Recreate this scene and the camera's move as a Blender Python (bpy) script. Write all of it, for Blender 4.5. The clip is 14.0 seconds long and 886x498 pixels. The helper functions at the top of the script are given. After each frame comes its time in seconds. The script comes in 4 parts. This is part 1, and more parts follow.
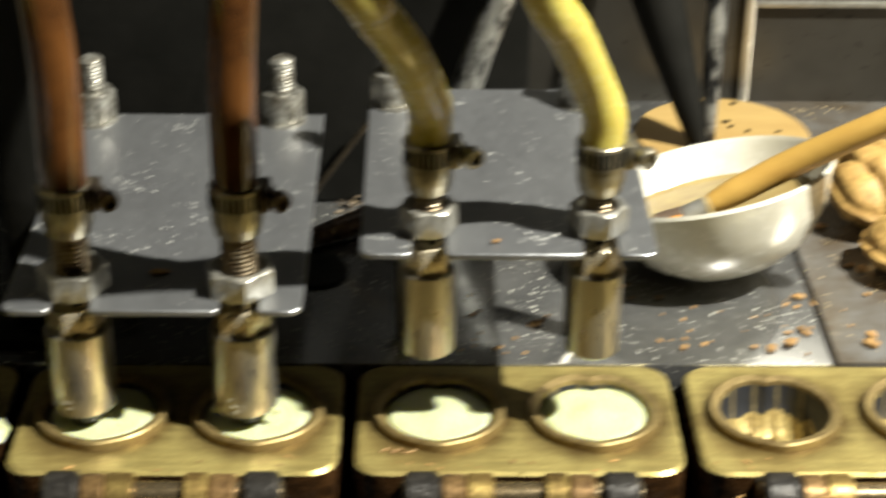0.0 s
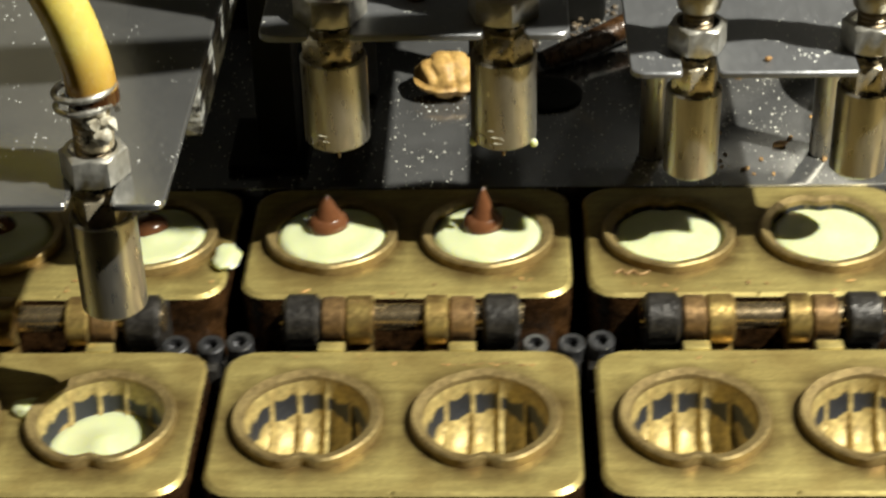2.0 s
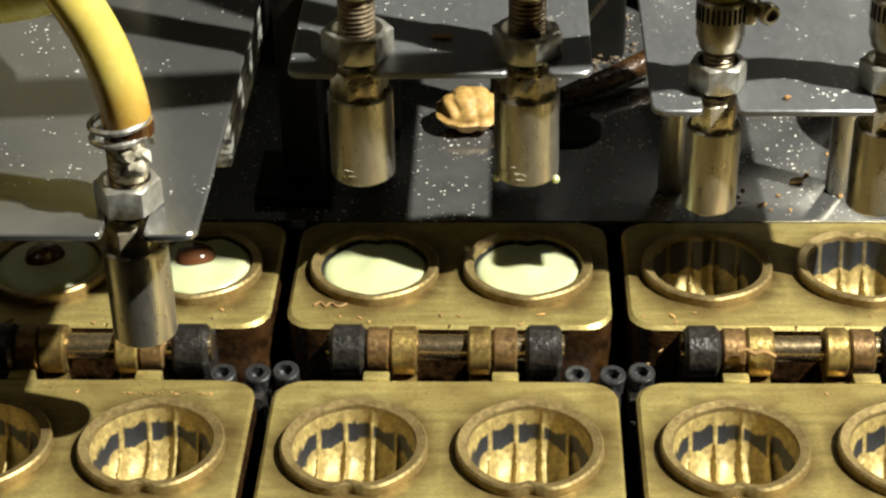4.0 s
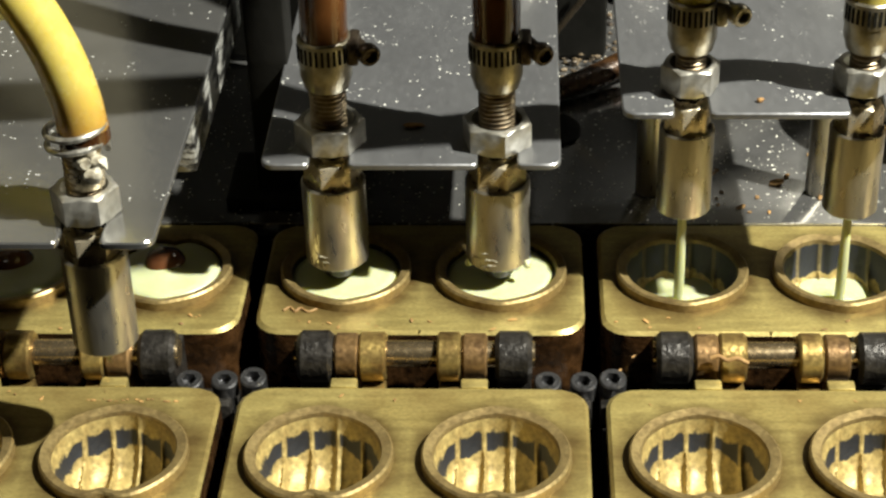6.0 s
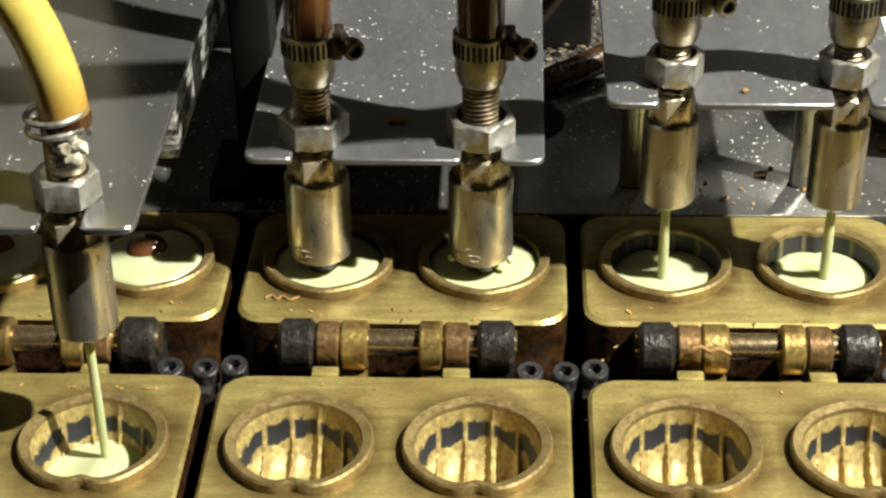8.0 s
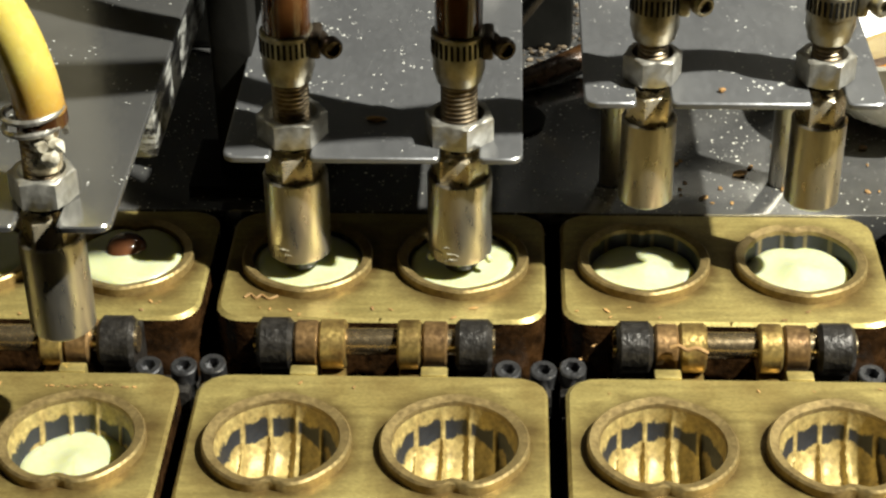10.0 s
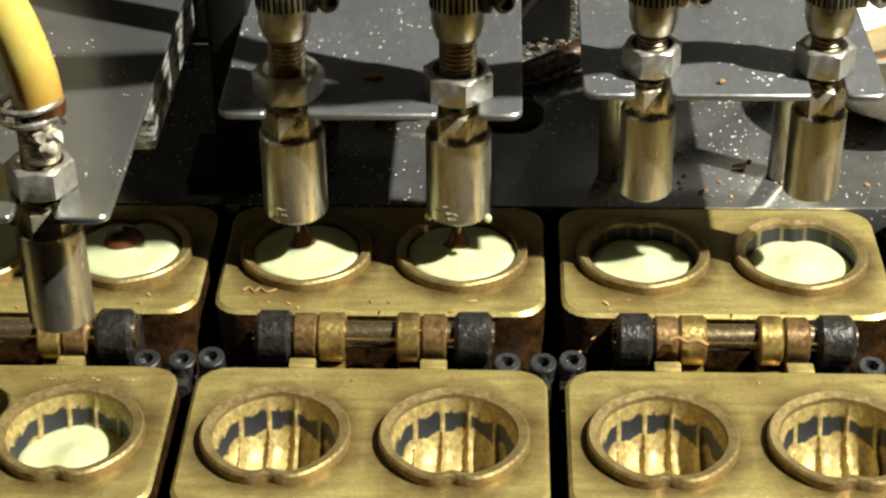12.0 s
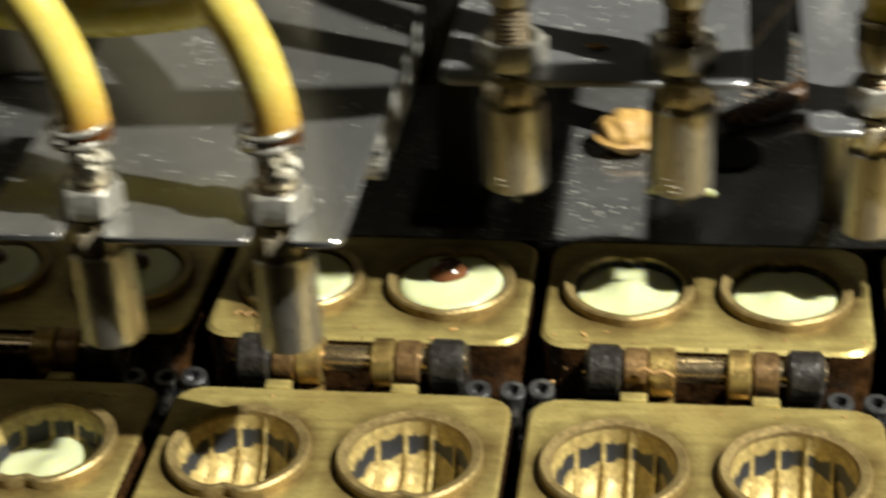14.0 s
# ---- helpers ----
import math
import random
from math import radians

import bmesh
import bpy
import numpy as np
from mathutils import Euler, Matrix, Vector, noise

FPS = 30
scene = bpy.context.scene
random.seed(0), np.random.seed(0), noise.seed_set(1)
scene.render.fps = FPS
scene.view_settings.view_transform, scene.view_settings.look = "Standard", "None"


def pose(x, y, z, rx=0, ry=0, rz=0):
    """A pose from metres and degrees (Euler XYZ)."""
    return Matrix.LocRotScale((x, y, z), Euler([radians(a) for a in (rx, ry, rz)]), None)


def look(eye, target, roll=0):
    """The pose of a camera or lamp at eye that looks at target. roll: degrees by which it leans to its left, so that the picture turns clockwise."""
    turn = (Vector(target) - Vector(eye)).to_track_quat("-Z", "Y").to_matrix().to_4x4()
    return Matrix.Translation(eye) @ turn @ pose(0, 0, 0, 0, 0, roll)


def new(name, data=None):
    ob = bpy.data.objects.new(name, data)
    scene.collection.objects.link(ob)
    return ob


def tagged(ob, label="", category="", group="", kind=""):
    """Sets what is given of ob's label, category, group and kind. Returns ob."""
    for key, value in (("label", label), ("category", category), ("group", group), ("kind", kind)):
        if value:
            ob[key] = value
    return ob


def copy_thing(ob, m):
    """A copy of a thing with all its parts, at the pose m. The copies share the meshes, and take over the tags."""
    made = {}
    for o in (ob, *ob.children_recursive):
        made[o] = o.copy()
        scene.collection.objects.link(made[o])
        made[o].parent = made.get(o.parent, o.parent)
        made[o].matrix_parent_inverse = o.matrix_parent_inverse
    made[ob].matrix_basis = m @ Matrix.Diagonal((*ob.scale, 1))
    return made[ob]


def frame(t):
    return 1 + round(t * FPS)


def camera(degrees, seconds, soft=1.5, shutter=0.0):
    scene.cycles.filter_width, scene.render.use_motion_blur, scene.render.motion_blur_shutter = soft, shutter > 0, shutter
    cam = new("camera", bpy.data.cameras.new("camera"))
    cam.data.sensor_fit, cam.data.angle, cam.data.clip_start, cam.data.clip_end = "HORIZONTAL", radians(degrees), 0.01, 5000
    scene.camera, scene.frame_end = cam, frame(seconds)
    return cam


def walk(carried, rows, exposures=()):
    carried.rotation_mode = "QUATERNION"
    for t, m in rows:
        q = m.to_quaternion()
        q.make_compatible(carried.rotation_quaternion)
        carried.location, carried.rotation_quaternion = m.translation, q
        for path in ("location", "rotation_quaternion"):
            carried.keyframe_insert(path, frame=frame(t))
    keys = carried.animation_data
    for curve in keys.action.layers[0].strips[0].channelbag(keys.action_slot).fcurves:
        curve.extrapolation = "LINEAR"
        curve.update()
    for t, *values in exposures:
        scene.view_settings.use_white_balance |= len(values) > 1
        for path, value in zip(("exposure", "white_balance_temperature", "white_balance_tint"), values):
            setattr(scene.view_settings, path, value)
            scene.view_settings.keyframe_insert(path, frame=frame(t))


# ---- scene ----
cam = camera(26.8, 14.0, soft=2.4, shutter=0.9)
PATH = [
    (0, (0.083, -0.467, 0.344), (0.104, 1.292, -0.608), 0.5),
    (0.5, (0.055, -0.46, 0.351), (0.026, 1.254, -0.68), -0.1),
    (1, (0.042, -0.462, 0.345), (-0.043, 1.204, -0.758), -0.6),
    (1.5, (0.027, -0.465, 0.337), (-0.054, 1.195, -0.775), -1.7),
    (2, (0.025, -0.466, 0.339), (-0.041, 1.2, -0.765), -1.6),
    (2.5, (0.028, -0.47, 0.34), (-0.061, 1.214, -0.735), -2.0),
    (3, (0.025, -0.474, 0.346), (-0.074, 1.207, -0.734), -1.6),
    (3.5, (0.02, -0.476, 0.345), (-0.054, 1.209, -0.729), -1.2),
    (6, (0.035, -0.465, 0.345), (-0.057, 1.212, -0.741), -1.6),
    (6.5, (0.039, -0.468, 0.342), (-0.058, 1.215, -0.736), -1.7),
    (7, (0.037, -0.467, 0.341), (-0.053, 1.213, -0.741), -1.5),
    (7.5, (0.035, -0.465, 0.342), (-0.047, 1.209, -0.749), -1.2),
    (8, (0.036, -0.464, 0.343), (-0.041, 1.209, -0.75), -0.9),
    (8.5, (0.039, -0.464, 0.343), (-0.036, 1.211, -0.748), -0.9),
    (11, (0.04, -0.466, 0.342), (-0.023, 1.209, -0.75), -0.6),
    (11.5, (0.04, -0.466, 0.34), (-0.021, 1.212, -0.747), -0.7),
    (12, (0.039, -0.466, 0.339), (-0.024, 1.211, -0.749), -0.7),
    (12.5, (0.039, -0.467, 0.339), (-0.026, 1.211, -0.747), -0.7),
    (13, (0.031, -0.466, 0.338), (-0.01, 1.214, -0.747), -0.2),
    (13.5, (0.026, -0.469, 0.337), (-0.058, 1.215, -0.738), -0.7),
    (14, (0.031, -0.476, 0.337), (-0.24, 1.215, -0.695), -3.2),
]
walk(cam, [(t, look(e, g, r)) for t, e, g, r in PATH],
     exposures=[(0, 0.12), (0.5, 0.18), (1.0, 0.14), (1.5, 0.02), (2.0, -0.08), (2.5, 0.10), (3.0, 0.12), (14.0, 0.10)])

# ---- world and light ----
world = bpy.data.worlds.new("room_light")
world.use_nodes = True
world.node_tree.nodes["Background"].inputs[0].default_value = (0.9, 0.92, 1.0, 1)
world.node_tree.nodes["Background"].inputs[1].default_value = 0.03
scene.world = world


def area_lamp(name, eye, target, size, power, colour):
    d = bpy.data.lights.new(name, "AREA")
    d.shape, d.size, d.energy, d.color = "DISK", size, power, colour
    ob = new(name, d)
    ob.matrix_world = look(eye, target)
    return ob


KEY = Vector((0.70, -0.27, 1.0)).normalized()
lamp = bpy.data.lights.new("work_lamp", "SPOT")
lamp.energy, lamp.color, lamp.spot_size, lamp.spot_blend, lamp.shadow_soft_size = 366, (0.97, 0.95, 0.84), radians(46), 0.6, 0.019
new("work_lamp", lamp).matrix_world = look(Vector((0.03, 0.04, 0)) + KEY * 1.6, (0.03, 0.02, 0))
# Weak fill from the left front, added to lift the shadows; no visible fitting.
area_lamp("fill_lamp", (-0.80, -0.35, 1.15), (-0.05, 0.0, 0), 0.5, 0.38, (1.0, 0.95, 0.82))

# ---- materials ----


def material(name, base, rough=0.5, metal=0.0, second=None, scale=120, amount=0.5, bump=0.0, bump_scale=600,
             rough_var=0.15, stretch=(1, 1, 1), speck=None, speck_scale=900, speck_at=0.72, sss=0.0, coat=0.0, per_object=0.0, grain=0.0, spec=0.5):
    m = bpy.data.materials.new(name)
    m.use_nodes = True
    nt = m.node_tree
    n, l = nt.nodes, nt.links
    b = n["Principled BSDF"]
    tc = n.new("ShaderNodeTexCoord")
    mp = n.new("ShaderNodeMapping")
    mp.inputs["Scale"].default_value = stretch
    l.new(tc.outputs["Object"], mp.inputs["Vector"])
    big = n.new("ShaderNodeTexNoise")
    big.inputs["Scale"].default_value, big.inputs["Detail"].default_value = scale, 6
    big.inputs["Roughness"].default_value = 0.65
    l.new(mp.outputs[0], big.inputs["Vector"])
    fine = n.new("ShaderNodeTexNoise")
    fine.inputs["Scale"].default_value, fine.inputs["Detail"].default_value = bump_scale, 4
    l.new(mp.outputs[0], fine.inputs["Vector"])
    ramp = n.new("ShaderNodeValToRGB")
    ramp.color_ramp.elements[0].position, ramp.color_ramp.elements[1].position = 0.5 - 0.25 * amount, 0.5 + 0.25 * amount
    ramp.color_ramp.elements[0].color = (*(second or [c * 0.6 for c in base]), 1)
    ramp.color_ramp.elements[1].color = (*base, 1)
    l.new(big.outputs["Fac"], ramp.inputs[0])
    colour = ramp.outputs[0]
    if grain:
        gm = n.new("ShaderNodeMapRange")
        gm.inputs[1].default_value, gm.inputs[2].default_value = 0.3, 0.7
        gm.inputs[3].default_value, gm.inputs[4].default_value = 1 - grain, 1 + grain
        l.new(fine.outputs["Fac"], gm.inputs[0])
        gh = n.new("ShaderNodeHueSaturation")
        l.new(gm.outputs[0], gh.inputs["Value"])
        l.new(colour, gh.inputs["Color"])
        colour = gh.outputs[0]
    if per_object:
        oi = n.new("ShaderNodeObjectInfo")
        hs = n.new("ShaderNodeHueSaturation")
        mr = n.new("ShaderNodeMapRange")
        mr.inputs[3].default_value, mr.inputs[4].default_value = 1 - per_object, 1 + per_object
        l.new(oi.outputs["Random"], mr.inputs[0])
        l.new(mr.outputs[0], hs.inputs["Value"])
        l.new(colour, hs.inputs["Color"])
        colour = hs.outputs[0]
    mr = n.new("ShaderNodeMapRange")
    mr.inputs[3].default_value, mr.inputs[4].default_value = max(0.02, rough - rough_var), min(1, rough + rough_var)
    l.new(fine.outputs["Fac"], mr.inputs[0])
    b.inputs["Metallic"].default_value = metal
    b.inputs["Specular IOR Level"].default_value = spec
    if speck:
        # scattered dust: dots of uneven size, clustered by a broad noise
        vo = n.new("ShaderNodeTexVoronoi")
        vo.inputs["Scale"].default_value = speck_scale
        wo = n.new("ShaderNodeTexNoise")
        wo.inputs["Scale"].default_value = 900
        l.new(tc.outputs["Object"], wo.inputs["Vector"])
        wm = n.new("ShaderNodeMix")
        wm.data_type, wm.blend_type = "RGBA", "LINEAR_LIGHT"
        wm.inputs["Factor"].default_value = 0.0009
        l.new(tc.outputs["Object"], wm.inputs["A"])
        l.new(wo.outputs["Color"], wm.inputs["B"])
        l.new(wm.outputs["Result"], vo.inputs["Vector"])
        cs = n.new("ShaderNodeSeparateColor")
        l.new(vo.outputs["Color"], cs.inputs[0])
        cl = n.new("ShaderNodeTexNoise")
        cl.inputs["Scale"].default_value, cl.inputs["Detail"].default_value = 45, 3
        l.new(tc.outputs["Object"], cl.inputs["Vector"])
        cm = n.new("ShaderNodeMapRange")
        cm.inputs[1].default_value, cm.inputs[2].default_value = 0.35, 0.65
        cm.inputs[3].default_value, cm.inputs[4].default_value = 0.80, 1.0
        l.new(cl.outputs["Fac"], cm.inputs[0])
        mu = n.new("ShaderNodeMath")
        mu.operation = "MULTIPLY"
        l.new(cs.outputs[0], mu.inputs[0])
        l.new(cm.outputs[0], mu.inputs[1])
        sz = n.new("ShaderNodeMapRange")
        sz.inputs[1].default_value, sz.inputs[2].default_value = speck_at, 1.0
        sz.inputs[3].default_value, sz.inputs[4].default_value = -0.02, 0.50
        l.new(mu.outputs[0], sz.inputs[0])
        df = n.new("ShaderNodeMath")
        df.operation = "SUBTRACT"
        l.new(sz.outputs[0], df.inputs[0])
        l.new(vo.outputs["Distance"], df.inputs[1])
        st = n.new("ShaderNodeMapRange")
        st.inputs[1].default_value, st.inputs[2].default_value = 0.0, 0.08
        l.new(df.outputs[0], st.inputs[0])
        mx = n.new("ShaderNodeMix")
        mx.data_type = "RGBA"
        l.new(st.outputs[0], mx.inputs["Factor"])
        l.new(colour, mx.inputs["A"])
        mx.inputs["B"].default_value = (*speck, 1)
        colour = mx.outputs["Result"]
        sub = n.new("ShaderNodeMath")
        sub.operation = "MULTIPLY_ADD"
        sub.inputs[1].default_value, sub.inputs[2].default_value = -metal, metal
        l.new(st.outputs[0], sub.inputs[0])
        l.new(sub.outputs[0], b.inputs["Metallic"])
    l.new(colour, b.inputs["Base Color"])
    l.new(mr.outputs[0], b.inputs["Roughness"])
    if bump:
        bp = n.new("ShaderNodeBump")
        bp.inputs["Strength"].default_value, bp.inputs["Distance"].default_value = bump, 0.0005
        l.new(fine.outputs["Fac"], bp.inputs["Height"])
        l.new(bp.outputs[0], b.inputs["Normal"])
    if sss:
        b.inputs["Subsurface Weight"].default_value = sss
        b.inputs["Subsurface Radius"].default_value = (0.0060, 0.0052, 0.0010)
        b.inputs["Subsurface Scale"].default_value = 1.0
    b.inputs["Coat Weight"].default_value = coat
    b.inputs["Coat Roughness"].default_value = 0.08
    return m


def burnt_cavity(name, top=0.63, rubbed=0.08):
    """Brass with a band of burnt-on black residue half way down the cavity. A high top also paints shade up to the lip.
    """
    m = material(name, (0.46, 0.365, 0.140), 0.52, 0.28, (0.24, 0.165, 0.055), 170, 0.9, 0.45, 500, grain=0.35)
    n, l = m.node_tree.nodes, m.node_tree.links
    b = n["Principled BSDF"]
    tc = n.new("ShaderNodeTexCoord")
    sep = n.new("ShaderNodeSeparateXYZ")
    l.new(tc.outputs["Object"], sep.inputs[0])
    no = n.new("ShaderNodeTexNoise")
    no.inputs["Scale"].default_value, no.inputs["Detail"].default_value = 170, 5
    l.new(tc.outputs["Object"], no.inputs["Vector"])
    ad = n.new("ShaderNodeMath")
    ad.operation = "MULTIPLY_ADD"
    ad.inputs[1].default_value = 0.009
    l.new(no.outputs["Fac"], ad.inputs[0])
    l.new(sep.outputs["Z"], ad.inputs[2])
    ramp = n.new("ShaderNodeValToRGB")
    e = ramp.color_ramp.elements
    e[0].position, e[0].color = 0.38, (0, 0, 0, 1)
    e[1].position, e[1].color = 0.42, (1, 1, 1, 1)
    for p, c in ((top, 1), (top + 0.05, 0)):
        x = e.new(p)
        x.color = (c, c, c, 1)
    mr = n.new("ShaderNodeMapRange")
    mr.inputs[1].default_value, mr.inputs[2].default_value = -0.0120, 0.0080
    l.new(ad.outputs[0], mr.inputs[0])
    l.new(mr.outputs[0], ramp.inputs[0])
    # the residue is rubbed off along the ribs
    sx = n.new("ShaderNodeMath")
    sx.operation = "MULTIPLY_ADD"
    sx.inputs[1].default_value, sx.inputs[2].default_value = math.pi / 0.0078, math.pi / 2
    l.new(sep.outputs["X"], sx.inputs[0])
    sn = n.new("ShaderNodeMath")
    sn.operation = "SINE"
    l.new(sx.outputs[0], sn.inputs[0])
    ab = n.new("ShaderNodeMath")
    ab.operation = "ABSOLUTE"
    l.new(sn.outputs[0], ab.inputs[0])
    rub = n.new("ShaderNodeMapRange")
    rub.inputs[1].default_value, rub.inputs[2].default_value = 0.16, 0.34
    rub.inputs[3].default_value = rubbed
    l.new(ab.outputs[0], rub.inputs[0])
    both = n.new("ShaderNodeMath")
    both.operation = "MULTIPLY"
    l.new(ramp.outputs[0], both.inputs[0])
    l.new(rub.outputs[0], both.inputs[1])
    ramp = both
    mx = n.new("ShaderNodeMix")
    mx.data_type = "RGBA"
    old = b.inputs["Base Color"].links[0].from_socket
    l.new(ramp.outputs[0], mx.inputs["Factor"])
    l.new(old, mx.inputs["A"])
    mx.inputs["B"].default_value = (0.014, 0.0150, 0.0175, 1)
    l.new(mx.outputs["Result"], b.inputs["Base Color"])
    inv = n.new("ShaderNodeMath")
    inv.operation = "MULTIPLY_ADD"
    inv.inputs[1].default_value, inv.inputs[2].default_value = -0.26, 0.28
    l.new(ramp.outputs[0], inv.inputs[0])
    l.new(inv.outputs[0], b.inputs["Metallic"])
    return m


BRASS = material("worn_brass", (0.470, 0.392, 0.145), 0.40, 0.58, (0.270, 0.205, 0.065), 42, 1.1, 0.25, 900, stretch=(0.8, 1.1, 1), per_object=0.06, grain=0.16)
RING = material("ring_brass", (0.36, 0.275, 0.115), 0.40, 0.65, (0.16, 0.105, 0.042), 120, 1.0, 0.25, 700, grain=0.2)
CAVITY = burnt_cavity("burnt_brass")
# Back hollows: burnt residue plus wall shade, painted black nearly to the lip.
CAVITY_BACK = burnt_cavity("burnt_shaded_brass_back", 0.94, 0.7)
BODY = material("burnt_body", (0.062, 0.028, 0.009), 0.27, 0.25, (0.008, 0.005, 0.003), 80, 0.9, 1.0, 300, grain=0.5, rough_var=0.2)


def burnt_halo(m):
    """Baked-on brown residue on the plates round each cavity rim."""
    n, l = m.node_tree.nodes, m.node_tree.links
    b = n["Principled BSDF"]
    tc = n.new("ShaderNodeTexCoord")
    va = n.new("ShaderNodeVectorMath")
    va.operation = "ABSOLUTE"
    l.new(tc.outputs["Object"], va.inputs[0])
    vs = n.new("ShaderNodeVectorMath")
    vs.operation = "SUBTRACT"
    vs.inputs[1].default_value = (0.0258, 0.0484, 0.0)
    l.new(va.outputs[0], vs.inputs[0])
    ln = n.new("ShaderNodeVectorMath")
    ln.operation = "LENGTH"
    l.new(vs.outputs[0], ln.inputs[0])
    no = n.new("ShaderNodeTexNoise")
    no.inputs["Scale"].default_value, no.inputs["Detail"].default_value = 130, 5
    l.new(tc.outputs["Object"], no.inputs["Vector"])
    ad = n.new("ShaderNodeMath")
    ad.operation = "MULTIPLY_ADD"
    ad.inputs[1].default_value = 0.010
    l.new(no.outputs["Fac"], ad.inputs[0])
    l.new(ln.outputs["Value"], ad.inputs[2])
    mr = n.new("ShaderNodeMapRange")
    mr.inputs[1].default_value, mr.inputs[2].default_value = 0.0262, 0.0350
    mr.inputs[3].default_value, mr.inputs[4].default_value = 0.88, 0.0
    l.new(ad.outputs[0], mr.inputs[0])
    mx = n.new("ShaderNodeMix")
    mx.data_type = "RGBA"
    l.new(mr.outputs[0], mx.inputs["Factor"])
    l.new(b.inputs["Base Color"].links[0].from_socket, mx.inputs["A"])
    mx.inputs["B"].default_value = (0.075, 0.042, 0.014, 1)
    l.new(mx.outputs["Result"], b.inputs["Base Color"])


def rubbed_streaks(m):
    """Long rubbing marks along the line and broad brown tarnish."""
    n, l = m.node_tree.nodes, m.node_tree.links
    b = n["Principled BSDF"]
    tc = n.new("ShaderNodeTexCoord")
    mp = n.new("ShaderNodeMapping")
    mp.inputs["Scale"].default_value = (0.10, 1.0, 1.0)
    l.new(tc.outputs["Object"], mp.inputs["Vector"])
    st = n.new("ShaderNodeTexNoise")
    st.inputs["Scale"].default_value, st.inputs["Detail"].default_value = 420, 4
    l.new(mp.outputs[0], st.inputs["Vector"])
    sv = n.new("ShaderNodeMapRange")
    sv.inputs[1].default_value, sv.inputs[2].default_value = 0.3, 0.7
    sv.inputs[3].default_value, sv.inputs[4].default_value = 0.84, 1.14
    l.new(st.outputs["Fac"], sv.inputs[0])
    hs = n.new("ShaderNodeHueSaturation")
    l.new(sv.outputs[0], hs.inputs["Value"])
    l.new(b.inputs["Base Color"].links[0].from_socket, hs.inputs["Color"])
    tn = n.new("ShaderNodeTexNoise")
    tn.inputs["Scale"].default_value, tn.inputs["Detail"].default_value = 26, 5
    l.new(tc.outputs["Object"], tn.inputs["Vector"])
    tm = n.new("ShaderNodeMapRange")
    tm.inputs[1].default_value, tm.inputs[2].default_value = 0.50, 0.68
    tm.inputs[3].default_value, tm.inputs[4].default_value = 0.0, 0.58
    l.new(tn.outputs["Fac"], tm.inputs[0])
    mx = n.new("ShaderNodeMix")
    mx.data_type = "RGBA"
    l.new(tm.outputs[0], mx.inputs["Factor"])
    l.new(hs.outputs[0], mx.inputs["A"])
    mx.inputs["B"].default_value = (0.17, 0.105, 0.030, 1)
    l.new(mx.outputs["Result"], b.inputs["Base Color"])
    rv = n.new("ShaderNodeMapRange")
    rv.inputs[3].default_value, rv.inputs[4].default_value = 0.28, 0.48
    l.new(st.outputs["Fac"], rv.inputs[0])
    l.new(rv.outputs[0], b.inputs["Roughness"])


rubbed_streaks(BRASS)
burnt_halo(BRASS)
BUSH = material("bush_brass", (0.42, 0.31, 0.10), 0.36, 0.75, (0.15, 0.085, 0.03), 130, 0.8, 0.35, 700, per_object=0.2, grain=0.2)
BUSH_RED = material("bush_bronze", (0.30, 0.185, 0.075), 0.38, 0.7, (0.075, 0.040, 0.018), 130, 0.8, 0.35, 700, per_object=0.2, grain=0.2)
IRON = material("black_iron", (0.044, 0.040, 0.035), 0.36, 0.5, (0.009, 0.008, 0.007), 240, 0.8, 1.0, 560, grain=0.3)
BOLT = material("bolt_steel", (0.17, 0.17, 0.175), 0.34, 0.9, (0.07, 0.07, 0.072), 300, 0.9, 0.5, 700)
PIN = material("pin_steel", (0.64, 0.52, 0.33), 0.24, 0.95, (0.46, 0.33, 0.17), 90, 0.9, 0.03)
DRIED = material("dried_batter_crust", (0.44, 0.42, 0.34), 0.55, 0.0, (0.20, 0.17, 0.11), 300, 0.6, 0.6, 700, grain=0.3)
STEEL = material("brushed_steel", (0.25, 0.254, 0.260), 0.38, 0.75, (0.185, 0.188, 0.194), 40, 0.9, 0.12, 500, stretch=(1, 0.4, 1), speck=(0.58, 0.58, 0.53), speck_scale=820, speck_at=0.72)
POLISHED = material("polished_steel", (0.44, 0.44, 0.43), 0.17, 0.89, (0.34, 0.34, 0.33), 50, 0.9, 0.06, 400, rough_var=0.05, speck=(0.5, 0.5, 0.46), speck_scale=820, speck_at=0.78)
SLEEVE = material("turned_steel", (0.49, 0.47, 0.42), 0.31, 0.9, (0.31, 0.28, 0.22), 70, 1.1, 0.10, 500, stretch=(1, 1, 0.3), grain=0.10)
NUT = material("zinc_nut", (0.52, 0.51, 0.47), 0.38, 0.8, (0.34, 0.32, 0.26), 160, 0.9, 0.3, 500, grain=0.12)
NECK = material("stained_neck", (0.66, 0.60, 0.46), 0.30, 0.75, (0.48, 0.40, 0.26), 120, 0.9, 0.2)
THREAD = material("thread_steel", (0.36, 0.31, 0.22), 0.35, 0.85, (0.14, 0.09, 0.045), 220, 0.9, 0.2)
TABLE = material("dark_polished_steel", (0.29, 0.29, 0.285), 0.14, 0.82, (0.17, 0.17, 0.165), 40, 0.9, 0.05, 300, rough_var=0.05, speck=(0.50, 0.49, 0.42), speck_scale=760, speck_at=0.60)
